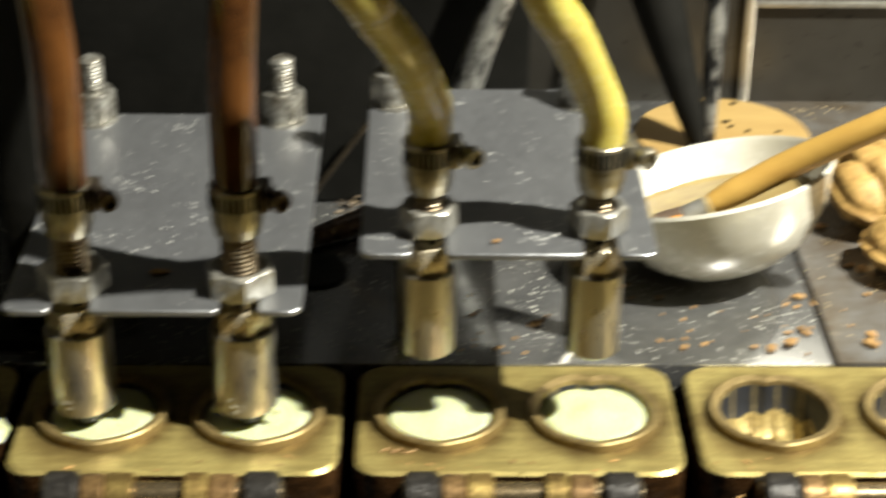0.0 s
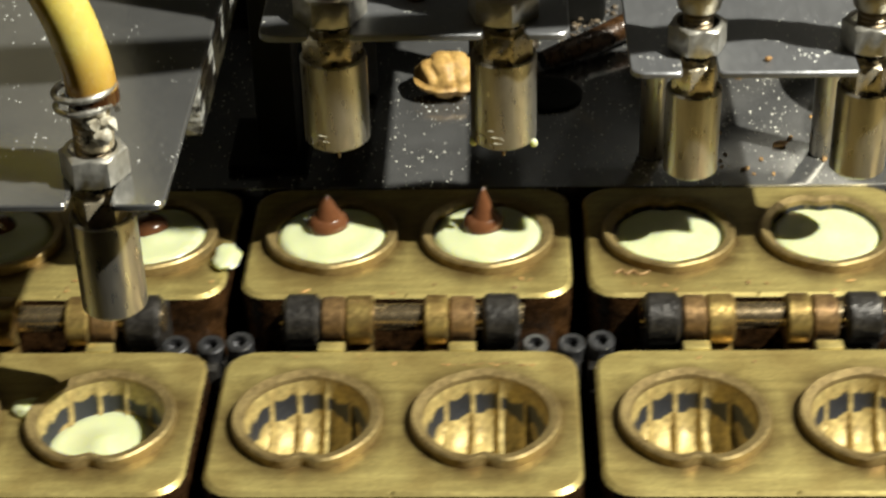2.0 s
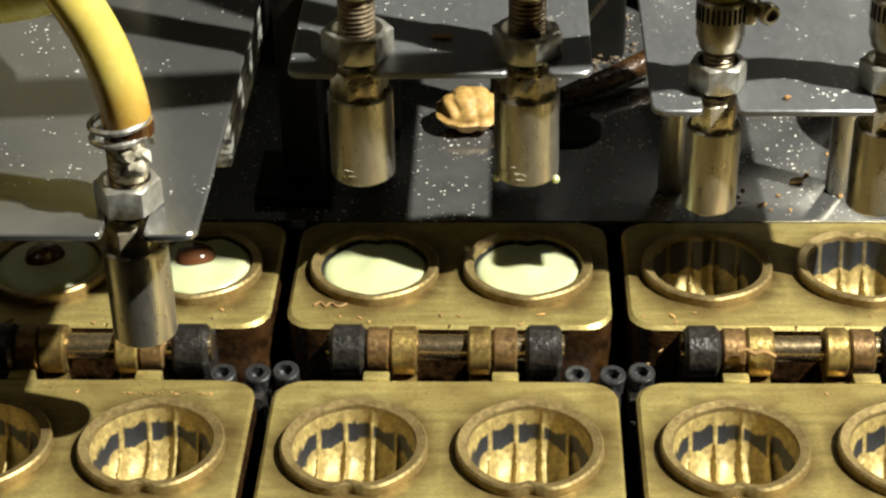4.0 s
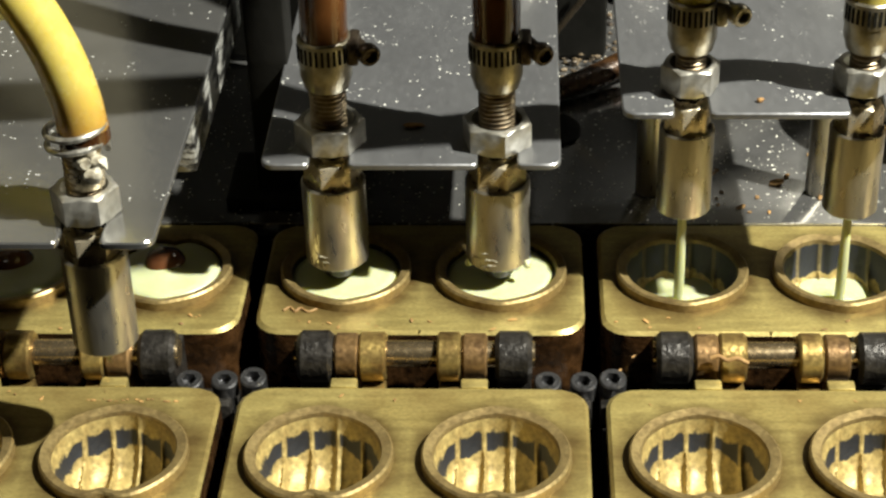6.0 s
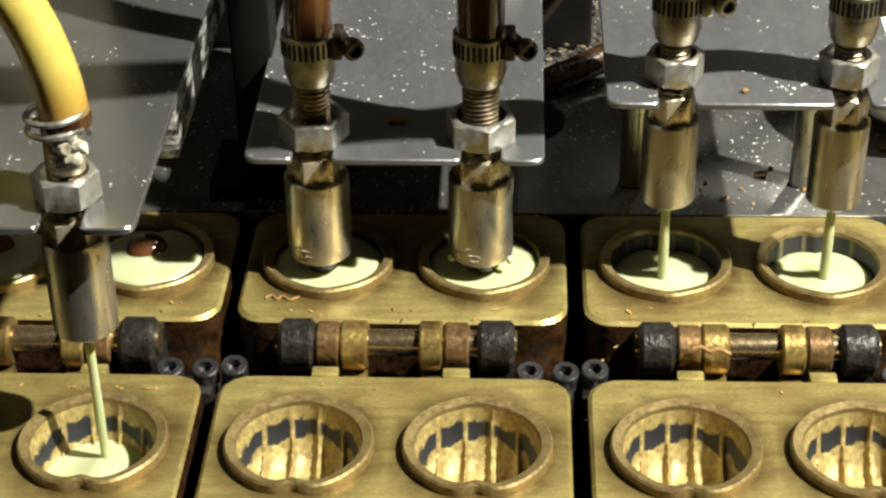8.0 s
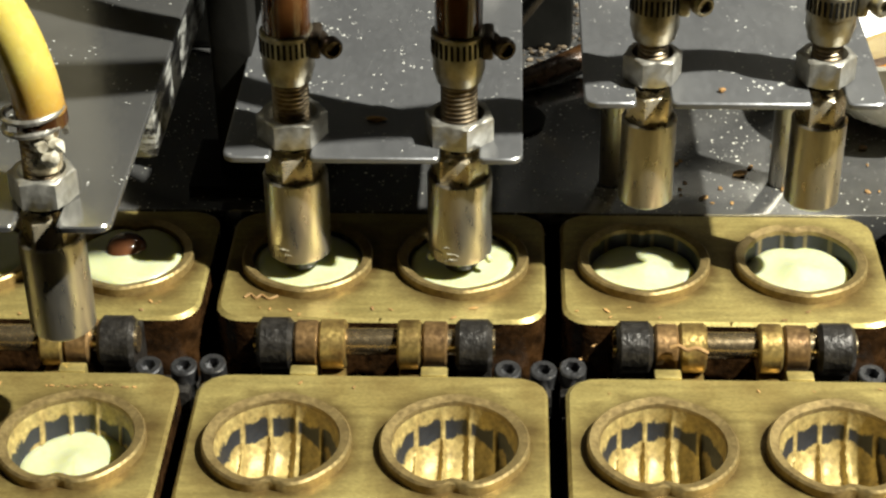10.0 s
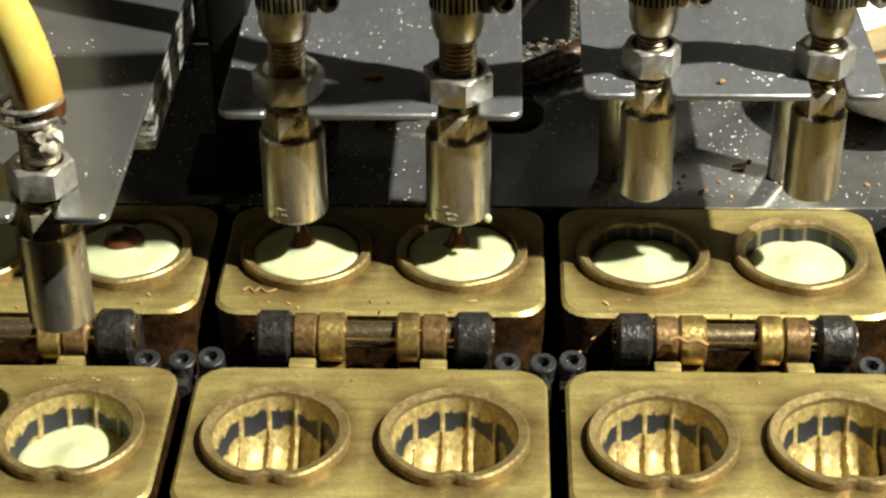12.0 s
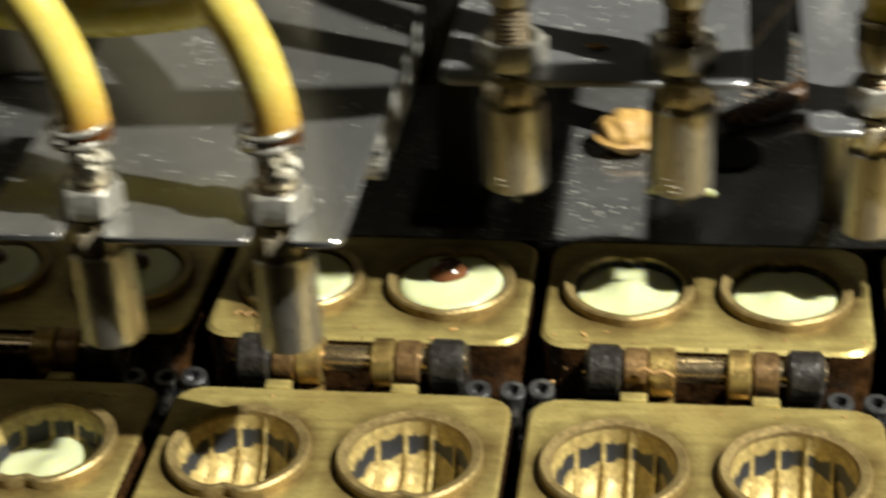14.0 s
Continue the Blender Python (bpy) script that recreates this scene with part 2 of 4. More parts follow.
TABLE_STAINED = material("stained_polished_steel", (0.34, 0.335, 0.32), 0.22, 0.66, (0.16, 0.115, 0.065), 34, 0.7, 0.12, 300, rough_var=0.08, speck=(0.45, 0.36, 0.20), speck_scale=560, speck_at=0.62)
SMEARED = material("grease_smeared_steel", (0.50, 0.49, 0.44), 0.32, 0.7, (0.10, 0.085, 0.06), 190, 0.7, 0.8, 400, grain=0.3)
SCRAPED = material("scraped_rail", (0.42, 0.42, 0.39), 0.45, 0.5, (0.018, 0.017, 0.016), 120, 0.22, 0.9, 300, stretch=(1, 0.7, 2.2), grain=0.3)
OILY = material("oily_steel", (0.16, 0.13, 0.09), 0.30, 0.8, (0.05, 0.04, 0.03), 160, 0.9, 0.4, 500)
SCREW = material("grimy_screw", (0.11, 0.085, 0.06), 0.36, 0.8, (0.03, 0.022, 0.015), 260, 0.9, 0.5, 600)
DEBRIS = material("mixed_debris", (0.13, 0.095, 0.055), 0.55, 0.0, (0.015, 0.011, 0.008), 260, 0.3, 0.6, 700, grain=0.4)
BOARD = material("pale_board_wood", (0.34, 0.235, 0.085), 0.5, 0.0, (0.25, 0.155, 0.05), 40, 0.9, 0.2, 300, stretch=(0.25, 1, 1))
PLUNGER = material("smeared_plunger", (0.020, 0.012, 0.008), 0.3, 0.0, (0.010, 0.007, 0.005), 150, 0.9, 0.3, 400)
YOLK = material("egg_yolk", (0.62, 0.26, 0.02), 0.2, 0.0, (0.45, 0.17, 0.01), 200, 0.8, sss=0.2, coat=0.4)
DARK = material("dark_machine_paint", (0.011, 0.0105, 0.009), 0.7, 0.0, (0.005, 0.005, 0.004), 40, 0.9, 0.3, 300, spec=0.08)
PANEL = material("stained_panel_paint", (0.18, 0.165, 0.12), 0.45, 0.0, (0.08, 0.07, 0.045), 16, 1.0, 0.2, 200, grain=0.1)
GREASE = material("scraped_steel", (0.50, 0.50, 0.47), 0.4, 0.8, (0.03, 0.03, 0.03), 130, 0.35, 0.8, 400, stretch=(1, 1.5, 0.5))
WALL = material("wall_steel", (0.075, 0.069, 0.058), 0.32, 0.6, (0.032, 0.029, 0.023), 14, 0.9, 0.15, 200)
BATTER = material("pale_batter", (0.425, 0.445, 0.275), 0.38, 0.0, (0.39, 0.42, 0.235), 90, 0.9, 0.15, 260, sss=0.6, coat=0.15)
CHOC = material("chocolate", (0.115, 0.046, 0.019), 0.17, 0.0, (0.075, 0.028, 0.012), 200, 0.9, 0.1, 300, coat=0.3)
HOSE_Y = material("yellow_hose_plastic", (0.47, 0.42, 0.115), 0.26, 0.0, (0.42, 0.33, 0.065), 50, 0.8, 0.1, 200, sss=0.55, coat=0.25)
HOSE_B = material("brown_filled_hose", (0.088, 0.034, 0.009), 0.16, 0.0, (0.024, 0.010, 0.004), 38, 0.8, 0.1, 200, coat=0.6)
CERAMIC = material("white_ceramic", (0.56, 0.55, 0.49), 0.25, 0.0, (0.46, 0.43, 0.34), 50, 0.7, 0.1, 200, coat=0.4)
SAUCE = material("egg_wash", (0.30, 0.225, 0.075), 0.2, 0.0, (0.20, 0.13, 0.04), 90, 0.8)
WOOD = material("ochre_wood", (0.50, 0.315, 0.075), 0.45, 0.0, (0.38, 0.21, 0.045), 60, 0.9, 0.2, 300, stretch=(0.2, 1, 1))
CAKE = material("baked_cake", (0.43, 0.28, 0.085), 0.6, 0.0, (0.26, 0.14, 0.035), 120, 0.9, 0.5, 500, grain=0.2)
CRUMB = material("golden_crumb", (0.36, 0.22, 0.075), 0.7, 0.0, (0.20, 0.10, 0.03), 400, 0.9, 0.4, per_object=0.45)
RUBBER = material("clamp_steel", (0.38, 0.36, 0.29), 0.35, 0.85, (0.18, 0.15, 0.09), 180, 0.9, 0.3)
BRISTLE = material("bristle", (0.12, 0.08, 0.05), 0.7, 0.0, (0.05, 0.03, 0.02), 400, 0.8, 0.4)

def amber_end(m, low, high, tint):
    """Plastic that has turned amber-brown towards its lower end, unevenly."""
    n, l = m.node_tree.nodes, m.node_tree.links
    b = n["Principled BSDF"]
    tc = n.new("ShaderNodeTexCoord")
    sep = n.new("ShaderNodeSeparateXYZ")
    l.new(tc.outputs["Object"], sep.inputs[0])
    no = n.new("ShaderNodeTexNoise")
    no.inputs["Scale"].default_value, no.inputs["Detail"].default_value = 120, 4
    l.new(tc.outputs["Object"], no.inputs["Vector"])
    ad = n.new("ShaderNodeMath")
    ad.operation = "MULTIPLY_ADD"
    ad.inputs[1].default_value = 0.012
    l.new(no.outputs["Fac"], ad.inputs[0])
    l.new(sep.outputs["Z"], ad.inputs[2])
    mr = n.new("ShaderNodeMapRange")
    mr.inputs[1].default_value, mr.inputs[2].default_value = low + 0.006, high + 0.006
    mr.inputs[3].default_value, mr.inputs[4].default_value = 1.0, 0.0
    l.new(ad.outputs[0], mr.inputs[0])
    mx = n.new("ShaderNodeMix")
    mx.data_type = "RGBA"
    l.new(mr.outputs[0], mx.inputs["Factor"])
    l.new(b.inputs["Base Color"].links[0].from_socket, mx.inputs["A"])
    mx.inputs["B"].default_value = (*tint, 1)
    l.new(mx.outputs["Result"], b.inputs["Base Color"])
    return m


HOSE_AMBER = amber_end(material("browned_hose_plastic", (0.48, 0.41, 0.110), 0.26, 0.0, (0.43, 0.33, 0.065), 50, 0.8, 0.1, 200, sss=0.55, coat=0.25), 0.110, 0.128, (0.34, 0.16, 0.025))

# ---- mesh tools ----


def mesh_of(name, bm, mat, smooth=40):
    bmesh.ops.recalc_face_normals(bm, faces=bm.faces[:])
    me = bpy.data.meshes.new(name)
    bm.to_mesh(me)
    bm.free()
    me.materials.append(mat)
    if smooth:
        for p in me.polygons:
            p.use_smooth = True
        me.set_sharp_from_angle(angle=radians(smooth))
    return me


def part(name, bm, mat, parent=None, label="", at=None, smooth=40):
    ob = new(name, bm if isinstance(bm, bpy.types.Mesh) else mesh_of(name, bm, mat, smooth))
    if parent:
        ob.parent = parent
    if at is not None:
        ob.matrix_basis = at
    return tagged(ob, label) if label else ob


def thing(name, label, category, group="", kind="", at=None):
    ob = new(name)
    ob.empty_display_size = 0.02
    if at is not None:
        ob.matrix_basis = at
    return tagged(ob, label, category, group, kind)


def box(x0, x1, y0, y1, z0, z1, bevel=0.0, bm=None, seg=2):
    bm = bm or bmesh.new()
    m = Matrix.LocRotScale(((x0 + x1) / 2, (y0 + y1) / 2, (z0 + z1) / 2), None, (x1 - x0, y1 - y0, z1 - z0))
    r = bmesh.ops.create_cube(bm, size=1, matrix=m)
    if bevel:
        es = list({e for v in r["verts"] for e in v.link_edges})
        bmesh.ops.bevel(bm, geom=es, offset=bevel, segments=seg, affect="EDGES", profile=0.5)
    return bm


def lathe(profile, n=40, bm=None, m=None, wobble=None):
    """A turned body from (radius, height) pairs."""
    bm = bm or bmesh.new()
    rows = []
    for r, z in profile:
        row = []
        for i in range(n):
            a = 2 * math.pi * i / n
            k = wobble(a, z) if wobble else 1.0
            v = Vector((r * k * math.cos(a), r * k * math.sin(a), z))
            row.append(bm.verts.new(m @ v if m else v))
        rows.append(row)
    for a, b in zip(rows, rows[1:]):
        for i in range(n):
            bm.faces.new((a[i], a[(i + 1) % n], b[(i + 1) % n], b[i]))
    bm.faces.new(rows[0])
    bm.faces.new(rows[-1])
    return bm


def hexagon(across, z0, z1, chamfer=0.0, turn=0.0, bore=0.0):
    """A hexagonal nut body with chamfered corners; the bore shows as a recess on top."""
    bm = bmesh.new()
    r = across / math.sqrt(3)

    def ring(rad, z, rnd=False):
        out = []
        for i in range(24):
            a = 2 * math.pi * i / 24 + radians(turn)
            d = (2 * math.pi * i / 24 + math.pi / 6) % (math.pi / 3) - math.pi / 6
            rr = rad if rnd else min(rad, across / 2 / math.cos(max(0.0, math.pi / 6 - abs(d))))
            out.append(bm.verts.new((rr * math.cos(a), rr * math.sin(a), z)))
        return out
    rows = [ring(across / 2 * 0.99, z0, True), ring(r * 1.01, z0 + chamfer), ring(r * 1.01, z1 - chamfer), ring(across / 2 * 0.99, z1, True)]
    if bore:
        rows += [ring(bore, z1, True), ring(bore * 0.97, z1 - 0.0045, True)]
    for a, b in zip(rows, rows[1:]):
        for i in range(24):
            bm.faces.new((a[i], a[(i + 1) % 24], b[(i + 1) % 24], b[i]))
    bm.faces.new(rows[0])
    bm.faces.new(rows[-1])
    return bm


def tube(points, radius, n=20, steps=12, bm=None, radii=None):
    """A round tube through the points, on a smooth curve."""
    bm = bm or bmesh.new()
    P = [Vector(p) for p in points]
    path = []
    for i in range(len(P) - 1):
        p0, p1, p2, p3 = P[max(i - 1, 0)], P[i], P[i + 1], P[min(i + 2, len(P) - 1)]
        for s in range(steps):
            t = s / steps
            path.append((0.5 * ((2 * p1) + (p2 - p0) * t + (2 * p0 - 5 * p1 + 4 * p2 - p3) * t * t + (3 * p1 - p0 - 3 * p2 + p3) * t ** 3), i + t))
    path.append((P[-1], len(P) - 1))
    rows = []
    side = Vector((1, 0, 0.01))
    for i, (p, u) in enumerate(path):
        d = (path[min(i + 1, len(path) - 1)][0] - path[max(i - 1, 0)][0]).normalized()
        side = (side - d * side.dot(d)).normalized()
        up = d.cross(side)
        r = radius
        if radii:
            j = min(int(u), len(radii) - 2)
            r = radii[j] + (radii[j + 1] - radii[j]) * (u - j)
        rows.append([bm.verts.new(p + side * r * math.cos(2 * math.pi * k / n) + up * r * math.sin(2 * math.pi * k / n)) for k in range(n)])
    for a, b in zip(rows, rows[1:]):
        for k in range(n):
            bm.faces.new((a[k], a[(k + 1) % n], b[(k + 1) % n], b[k]))
    bm.faces.new(rows[0])
    bm.faces.new(rows[-1])
    return bm


def lump(bm, centre, size, seed, sub=2, rough=0.35):
    """An uneven crumb."""
    r = bmesh.ops.create_icosphere(bm, subdivisions=sub, radius=1.0)
    for v in r["verts"]:
        k = 1 + rough * noise.noise(v.co * 1.7 + Vector((seed * 3.1, seed, 0)))
        v.co = Vector((v.co.x * size[0] * k, v.co.y * size[1] * k, v.co.z * size[2] * k)) + Vector(centre)


# ---- the mould ----
PITCH, CAV, ROW, ROW_FRONT = 0.1115, 0.0258, 0.0482, 0.0488
LINE_Y, LINE_Z = 0.0020, 0.0012
HALF_W, EDGE_IN, EDGE_OUT, DEEP = 0.0531, 0.0150, 0.0800, 0.030
R_OUT, R_IN, CAV_DEPTH = 0.0216, 0.0179, 0.0185


def outline(a, notch):
    """Walnut outline: a circle with a notch on the far side and a slight point at the opposite one."""
    d = (a - notch + math.pi) % (2 * math.pi) - math.pi
    e = math.pi - abs(d)
    return 1.0 - 0.10 * math.exp(-(d / 0.16) ** 2) + 0.02 * math.exp(-((abs(d) - 0.45) / 0.25) ** 2) + 0.035 * math.exp(-(e / 0.20) ** 2) - 0.012 * math.cos(2 * d)


def plate_block(sign):
    """Upper plate of one mould half with two round holes, its bevel and its sides. sign: +1 back half, -1 front half."""
    bm = bmesh.new()
    y0, y1 = sorted((sign * (EDGE_IN if sign > 0 else EDGE_IN - 0.0015), sign * EDGE_OUT))
    yc, n = (ROW if sign > 0 else -ROW_FRONT), 72
    rad = 0.009
    bev = 0.0011

    def edge_point(cx, a, grow):
        """Where the ray from the hole's middle leaves the half plate, whose outer corners are rounded."""
        dx, dy = math.cos(a), math.sin(a)
        lo, hi = 0.0, 0.2
        w = HALF_W - grow

        def inside(x, y):
            if (x < 0) != (cx < 0) and abs(x) > 1e-9:
                return False
            if not (y0 + grow <= y <= y1 - grow) or abs(x) > w:
                return False
            qx, qy = abs(x) - (w - rad), abs(y - (y0 + y1) / 2) - ((y1 - y0) / 2 - grow - rad)
            return not (qx > 0 and qy > 0 and qx * qx + qy * qy > rad * rad)
        for _ in range(34):
            mid = (lo + hi) / 2
            if inside(cx + dx * mid, yc + dy * mid):
                lo = mid
            else:
                hi = mid
        return cx + dx * lo, yc + dy * lo
    for cx in (-CAV, CAV):
        special = [math.atan2(y - yc, x - cx) for x in (0.0,) for y in (y0, y0 + bev, y1 - bev, y1)]
        angles = sorted([2 * math.pi * i / n - math.pi for i in range(n)] + special)
        hole = [bm.verts.new((cx + 0.0192 * math.cos(a), yc + 0.0192 * math.sin(a), 0)) for a in angles]
        mid = [bm.verts.new((*edge_point(cx, a, bev), 0)) for a in angles]
        out = [bm.verts.new((*edge_point(cx, a, 0.0), -bev)) for a in angles]
        low = [bm.verts.new((*edge_point(cx, a, 0.0), -DEEP)) for a in angles]
        m = len(angles)
        for i in range(m):
            j = (i + 1) % m
            bm.faces.new((hole[i], hole[j], mid[j], mid[i]))
            inner = abs(mid[i].co.x) < 1e-5 and abs(mid[j].co.x) < 1e-5
            if not inner:
                bm.faces.new((mid[i], mid[j], out[j], out[i]))
                f = bm.faces.new((out[i], out[j], low[j], low[i]))
                f.material_index = 1
        f = bm.faces.new(low)
        f.material_index = 1
    bmesh.ops.remove_doubles(bm, verts=bm.verts[:], dist=2e-5)
    me = mesh_of("plate", bm, BRASS, 35)
    me.materials.append(BODY)
    return me


def cavity_mesh(sign, seed):
    """The ribbed bowl, from its lip down."""
    bm = bmesh.new()
    n, rings = 160, 28
    notch = math.pi / 2 * sign
    rows = []
    for k in range(rings + 1):
        u = 1 - k / rings
        row = []
        for i in range(n):
            a = 2 * math.pi * i / n
            rr = R_IN * outline(a, notch) * u
            x, y = rr * math.cos(a), rr * math.sin(a)
            depth = CAV_DEPTH * (1 - u ** 4.2) ** 0.62
            rib = 1 - abs(math.sin(math.pi * (x / 0.0078 + 0.5)))
            rib = rib ** 4.0 * 0.0034 * min(1, depth / 0.004)
            cross = 0.0006 * noise.noise(Vector((x * 190, y * 190, seed))) * min(1, depth / 0.004)
            row.append(bm.verts.new((x, y, 0.0016 - depth + rib + cross)))
            if k == rings:
                break
        rows.append(row)
    for a, b in zip(rows, rows[1:]):
        for i in range(n):
            if len(b) == 1:
                bm.faces.new((a[i], a[(i + 1) % n], b[0]))
            else:
                bm.faces.new((a[i], a[(i + 1) % n], b[(i + 1) % n], b[i]))
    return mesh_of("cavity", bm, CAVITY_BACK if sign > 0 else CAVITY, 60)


def ring_mesh(sign):
    bm = bmesh.new()
    notch = math.pi / 2 * sign
    n = 96
    prof = [(R_IN - 0.0002, -0.003), (R_IN, 0.0016), (R_IN + 0.0004, 0.0028), (R_OUT - 0.0007, 0.0035), (R_OUT - 0.0001, 0.0028), (R_OUT, -0.002)]
    rows = [[bm.verts.new((r * outline(2 * math.pi * i / n, notch) * math.cos(2 * math.pi * i / n),
                           r * outline(2 * math.pi * i / n, notch) * math.sin(2 * math.pi * i / n), z)) for i in range(n)] for r, z in prof]
    for a, b in zip(rows, rows[1:] + rows[:1]):
        for i in range(n):
            bm.faces.new((a[i], a[(i + 1) % n], b[(i + 1) % n], b[i]))
    return mesh_of("ring", bm, RING, 35)


def bolt_mesh():
    bm = bmesh.new()
    n = 24
    r = 0.0042
    prof = [(r * 0.75, -0.02), (r * 0.75, -0.006), (r, -0.006), (r, -0.0005), (r * 0.9, 0.0), (r * 0.60, 0.0)]
    rows = [[bm.verts.new((q * math.cos(2 * math.pi * i / n), q * math.sin(2 * math.pi * i / n), z)) for i in range(n)] for q, z in prof]
    for z in (0.0, -0.003):
        rows.append([bm.verts.new((r * 0.52 / math.cos((2 * math.pi * i / n) % (math.pi / 3) - math.pi / 6) * 0.95 * math.cos(2 * math.pi * i / n),
                                   r * 0.52 / math.cos((2 * math.pi * i / n) % (math.pi / 3) - math.pi / 6) * 0.95 * math.sin(2 * math.pi * i / n), z)) for i in range(n)])
    for a, b in zip(rows, rows[1:]):
        for i in range(n):
            bm.faces.new((a[i], a[(i + 1) % n], b[(i + 1) % n], b[i]))
    bm.faces.new(rows[-1])
    return mesh_of("bolt", bm, BOLT, 35)


ALONG = Matrix.Rotation(radians(90), 4, "Y")


def barrel(x0, x1, r, mat, edge=0.0009, arm=None):
    """A hinge knuckle on the pin's line, with a foot that reaches down into one of the halves."""
    w = x1 - x0
    bm = lathe([(0.003, 0), (r - edge, 0), (r, edge), (r, w - edge), (r - edge, w), (0.003, w)], 32, m=Matrix.Translation((x0, 0.002, 0)) @ ALONG)
    if arm:
        box(x0 + 0.0003, x1 - 0.0003, *arm, 0.0006, bm)
    return mesh_of("knuckle", bm, mat, 35)


def build_mould():
    m = thing("mould", "hinged brass baking mould with two open walnut-shaped halves", "mould", "moulds on the chain")
    for sign, name in ((1, "back_half"), (-1, "front_half")):
        half = part(name, plate_block(sign), BRASS, m, "worn brass mould plate with dark burnt sides")
        for i, cx in enumerate((-CAV, CAV)):
            part("cavity", cavity_mesh(sign, i * 7 + sign), CAVITY, half, "ribbed walnut-shaped hollow with a burnt black band, at the back with painted shade too", pose(cx, ROW if sign > 0 else -ROW_FRONT, 0))
            part("rim", ring_mesh(sign), RING, half, "", pose(cx, ROW if sign > 0 else -ROW_FRONT, 0))
    back = (-0.0, 0.0165, -0.020, -0.001)
    front = (-0.0145, 0.001, -0.020, -0.0075)
    for x0, x1, r, mat, arm in ((-0.0370, -0.0258, 0.0082, IRON, back), (0.0247, 0.0362, 0.0082, IRON, back)):
        part("hinge_lug", barrel(x0, x1, r, mat, 0.0014, arm), mat, m, "blackened iron hinge lug")
    for x0, x1, r, mat, arm in ((-0.0253, -0.0180, 0.0074, BUSH_RED, back), (-0.0176, -0.0093, 0.0078, BUSH, front), (0.0067, 0.0140, 0.0078, BUSH, front), (0.0145, 0.0222, 0.0074, BUSH_RED, back)):
        part("hinge_bush", barrel(x0, x1, r, mat, 0.0007, arm), mat, m, "reddish bronze bush" if mat is BUSH_RED else "worn brass bush")
    for x0, x1 in ((-0.0258, -0.0176), (0.0143, 0.0226)):
        part("hinge_tab", box(x0, x1, -0.0134, -0.0088, -0.0060, -0.0002, 0.0006), BRASS, m)
    part("hinge_pin", lathe([(0.0042, -0.038), (0.0042, 0.037)], 24, m=Matrix.Translation((0, 0.002, 0.001)) @ ALONG), PIN, m, "bare steel hinge pin")
    bm = box(-0.0535, 0.0535, -0.009, 0.0125, -0.040, -0.0205, 0.001)
    part("carrier", bm, IRON, m, "greasy dark chain carrier bar")
    bolt = bolt_mesh()
    for x, z in ((0.0410, 0.0005), (0.0520, 0.0005), (-0.0505, 0.0015)):
        part("socket_bolt", bolt, BOLT, m, "dark steel socket-head bolt", pose(x, -0.0068, z - 0.0030, 8 + z * 3000))
    for x in (0.0485, -0.0545):
        part("link_plate", box(x, x + 0.006, -0.014, -0.009, -0.016, -0.0075, 0.001), IRON, m)
    return m


first = build_mould()
MOULDS = {-3: first}
first.matrix_basis = pose(-3 * PITCH, 0, 0)
for k in range(-2, 4):
    MOULDS[k] = copy_thing(first, pose(k * PITCH, 0, 0))


def scraps(k, seed):
    """Small flakes of crust that ride on one mould, by the hinge and on the plate."""
    rnd = random.Random(seed)
    for _ in range(14):
        bm = bmesh.new()
        s = rnd.uniform(0.0002, 0.0006)
        lump(bm, (0, 0, 0), (s * rnd.uniform(1.5, 3.2), s, s * 0.4), rnd.random() * 50, 1)
        x, y = rnd.uniform(-0.05, 0.05), rnd.choice((rnd.uniform(0.016, 0.024), rnd.uniform(-0.024, -0.016), rnd.uniform(0.016, 0.022)))
        part("crust_flake", bm, CRUMB, MOULDS[k], "", pose(x, y, 0.0004, 0, 0, rnd.uniform(0, 180)))


for k in MOULDS:
    scraps(k, 40 + k)

bm = tube([(-0.0060, 0, 0), (-0.0035, 0.0006, 0.0006), (-0.0010, -0.0004, 0.0003), (0.0020, 0.0003, 0.0008), (0.0055, -0.0008, 0.0)], 0.0007, 8, 4)
part("crust_twig", bm, CRUMB, MOULDS[1], "thin brown crust sliver", pose(-0.0150, -0.0070, 0.0058, 20, 0, -8))
for x, y, z, a in ((-0.0480, 0.0030, -0.006, 60), (-0.0455, 0.0050, -0.007, 80), (-0.0430, 0.0070, -0.003, 35), (-0.0490, -0.0020, -0.010, 70)):
    bm = bmesh.new()
    lump(bm, (0, 0, 0), (0.0016, 0.0005, 0.0004), x * 300, 1)
    part("crust_flake", bm, CRUMB, MOULDS[1], "", pose(x, y, z, 30, 0, a))
bm = tube([(-0.0060, 0.0, 0), (-0.0040, 0.0016, 0.0002), (-0.0022, -0.0004, 0), (-0.0005, 0.0012, 0.0002), (0.0020, -0.0006, 0), (0.0048, 0.0010, 0)], 0.00045, 8, 4)
part("crust_streak", bm, CRUMB, MOULDS[0], "wavy streak of dried crust", pose(-0.0385, 0.0265, 0.0003))

rnd = random.Random(21)
for i in range(16):
    bm = bmesh.new()
    q = rnd.uniform(0.0002, 0.0005)
    lump(bm, (0, 0, 0), (q * rnd.uniform(1.2, 2.8), q, q * 0.5), i + 0.5, 1)
    part("crust_flake", bm, CRUMB, MOULDS[-1], "", pose(0.0125 + 0.0018 * i + rnd.uniform(-0.0006, 0.0006), -0.0215 + rnd.uniform(-0.0006, 0.0006), 0.0003, 0, 0, rnd.uniform(-15, 15)))

# ---- batter and chocolate in the moulds ----


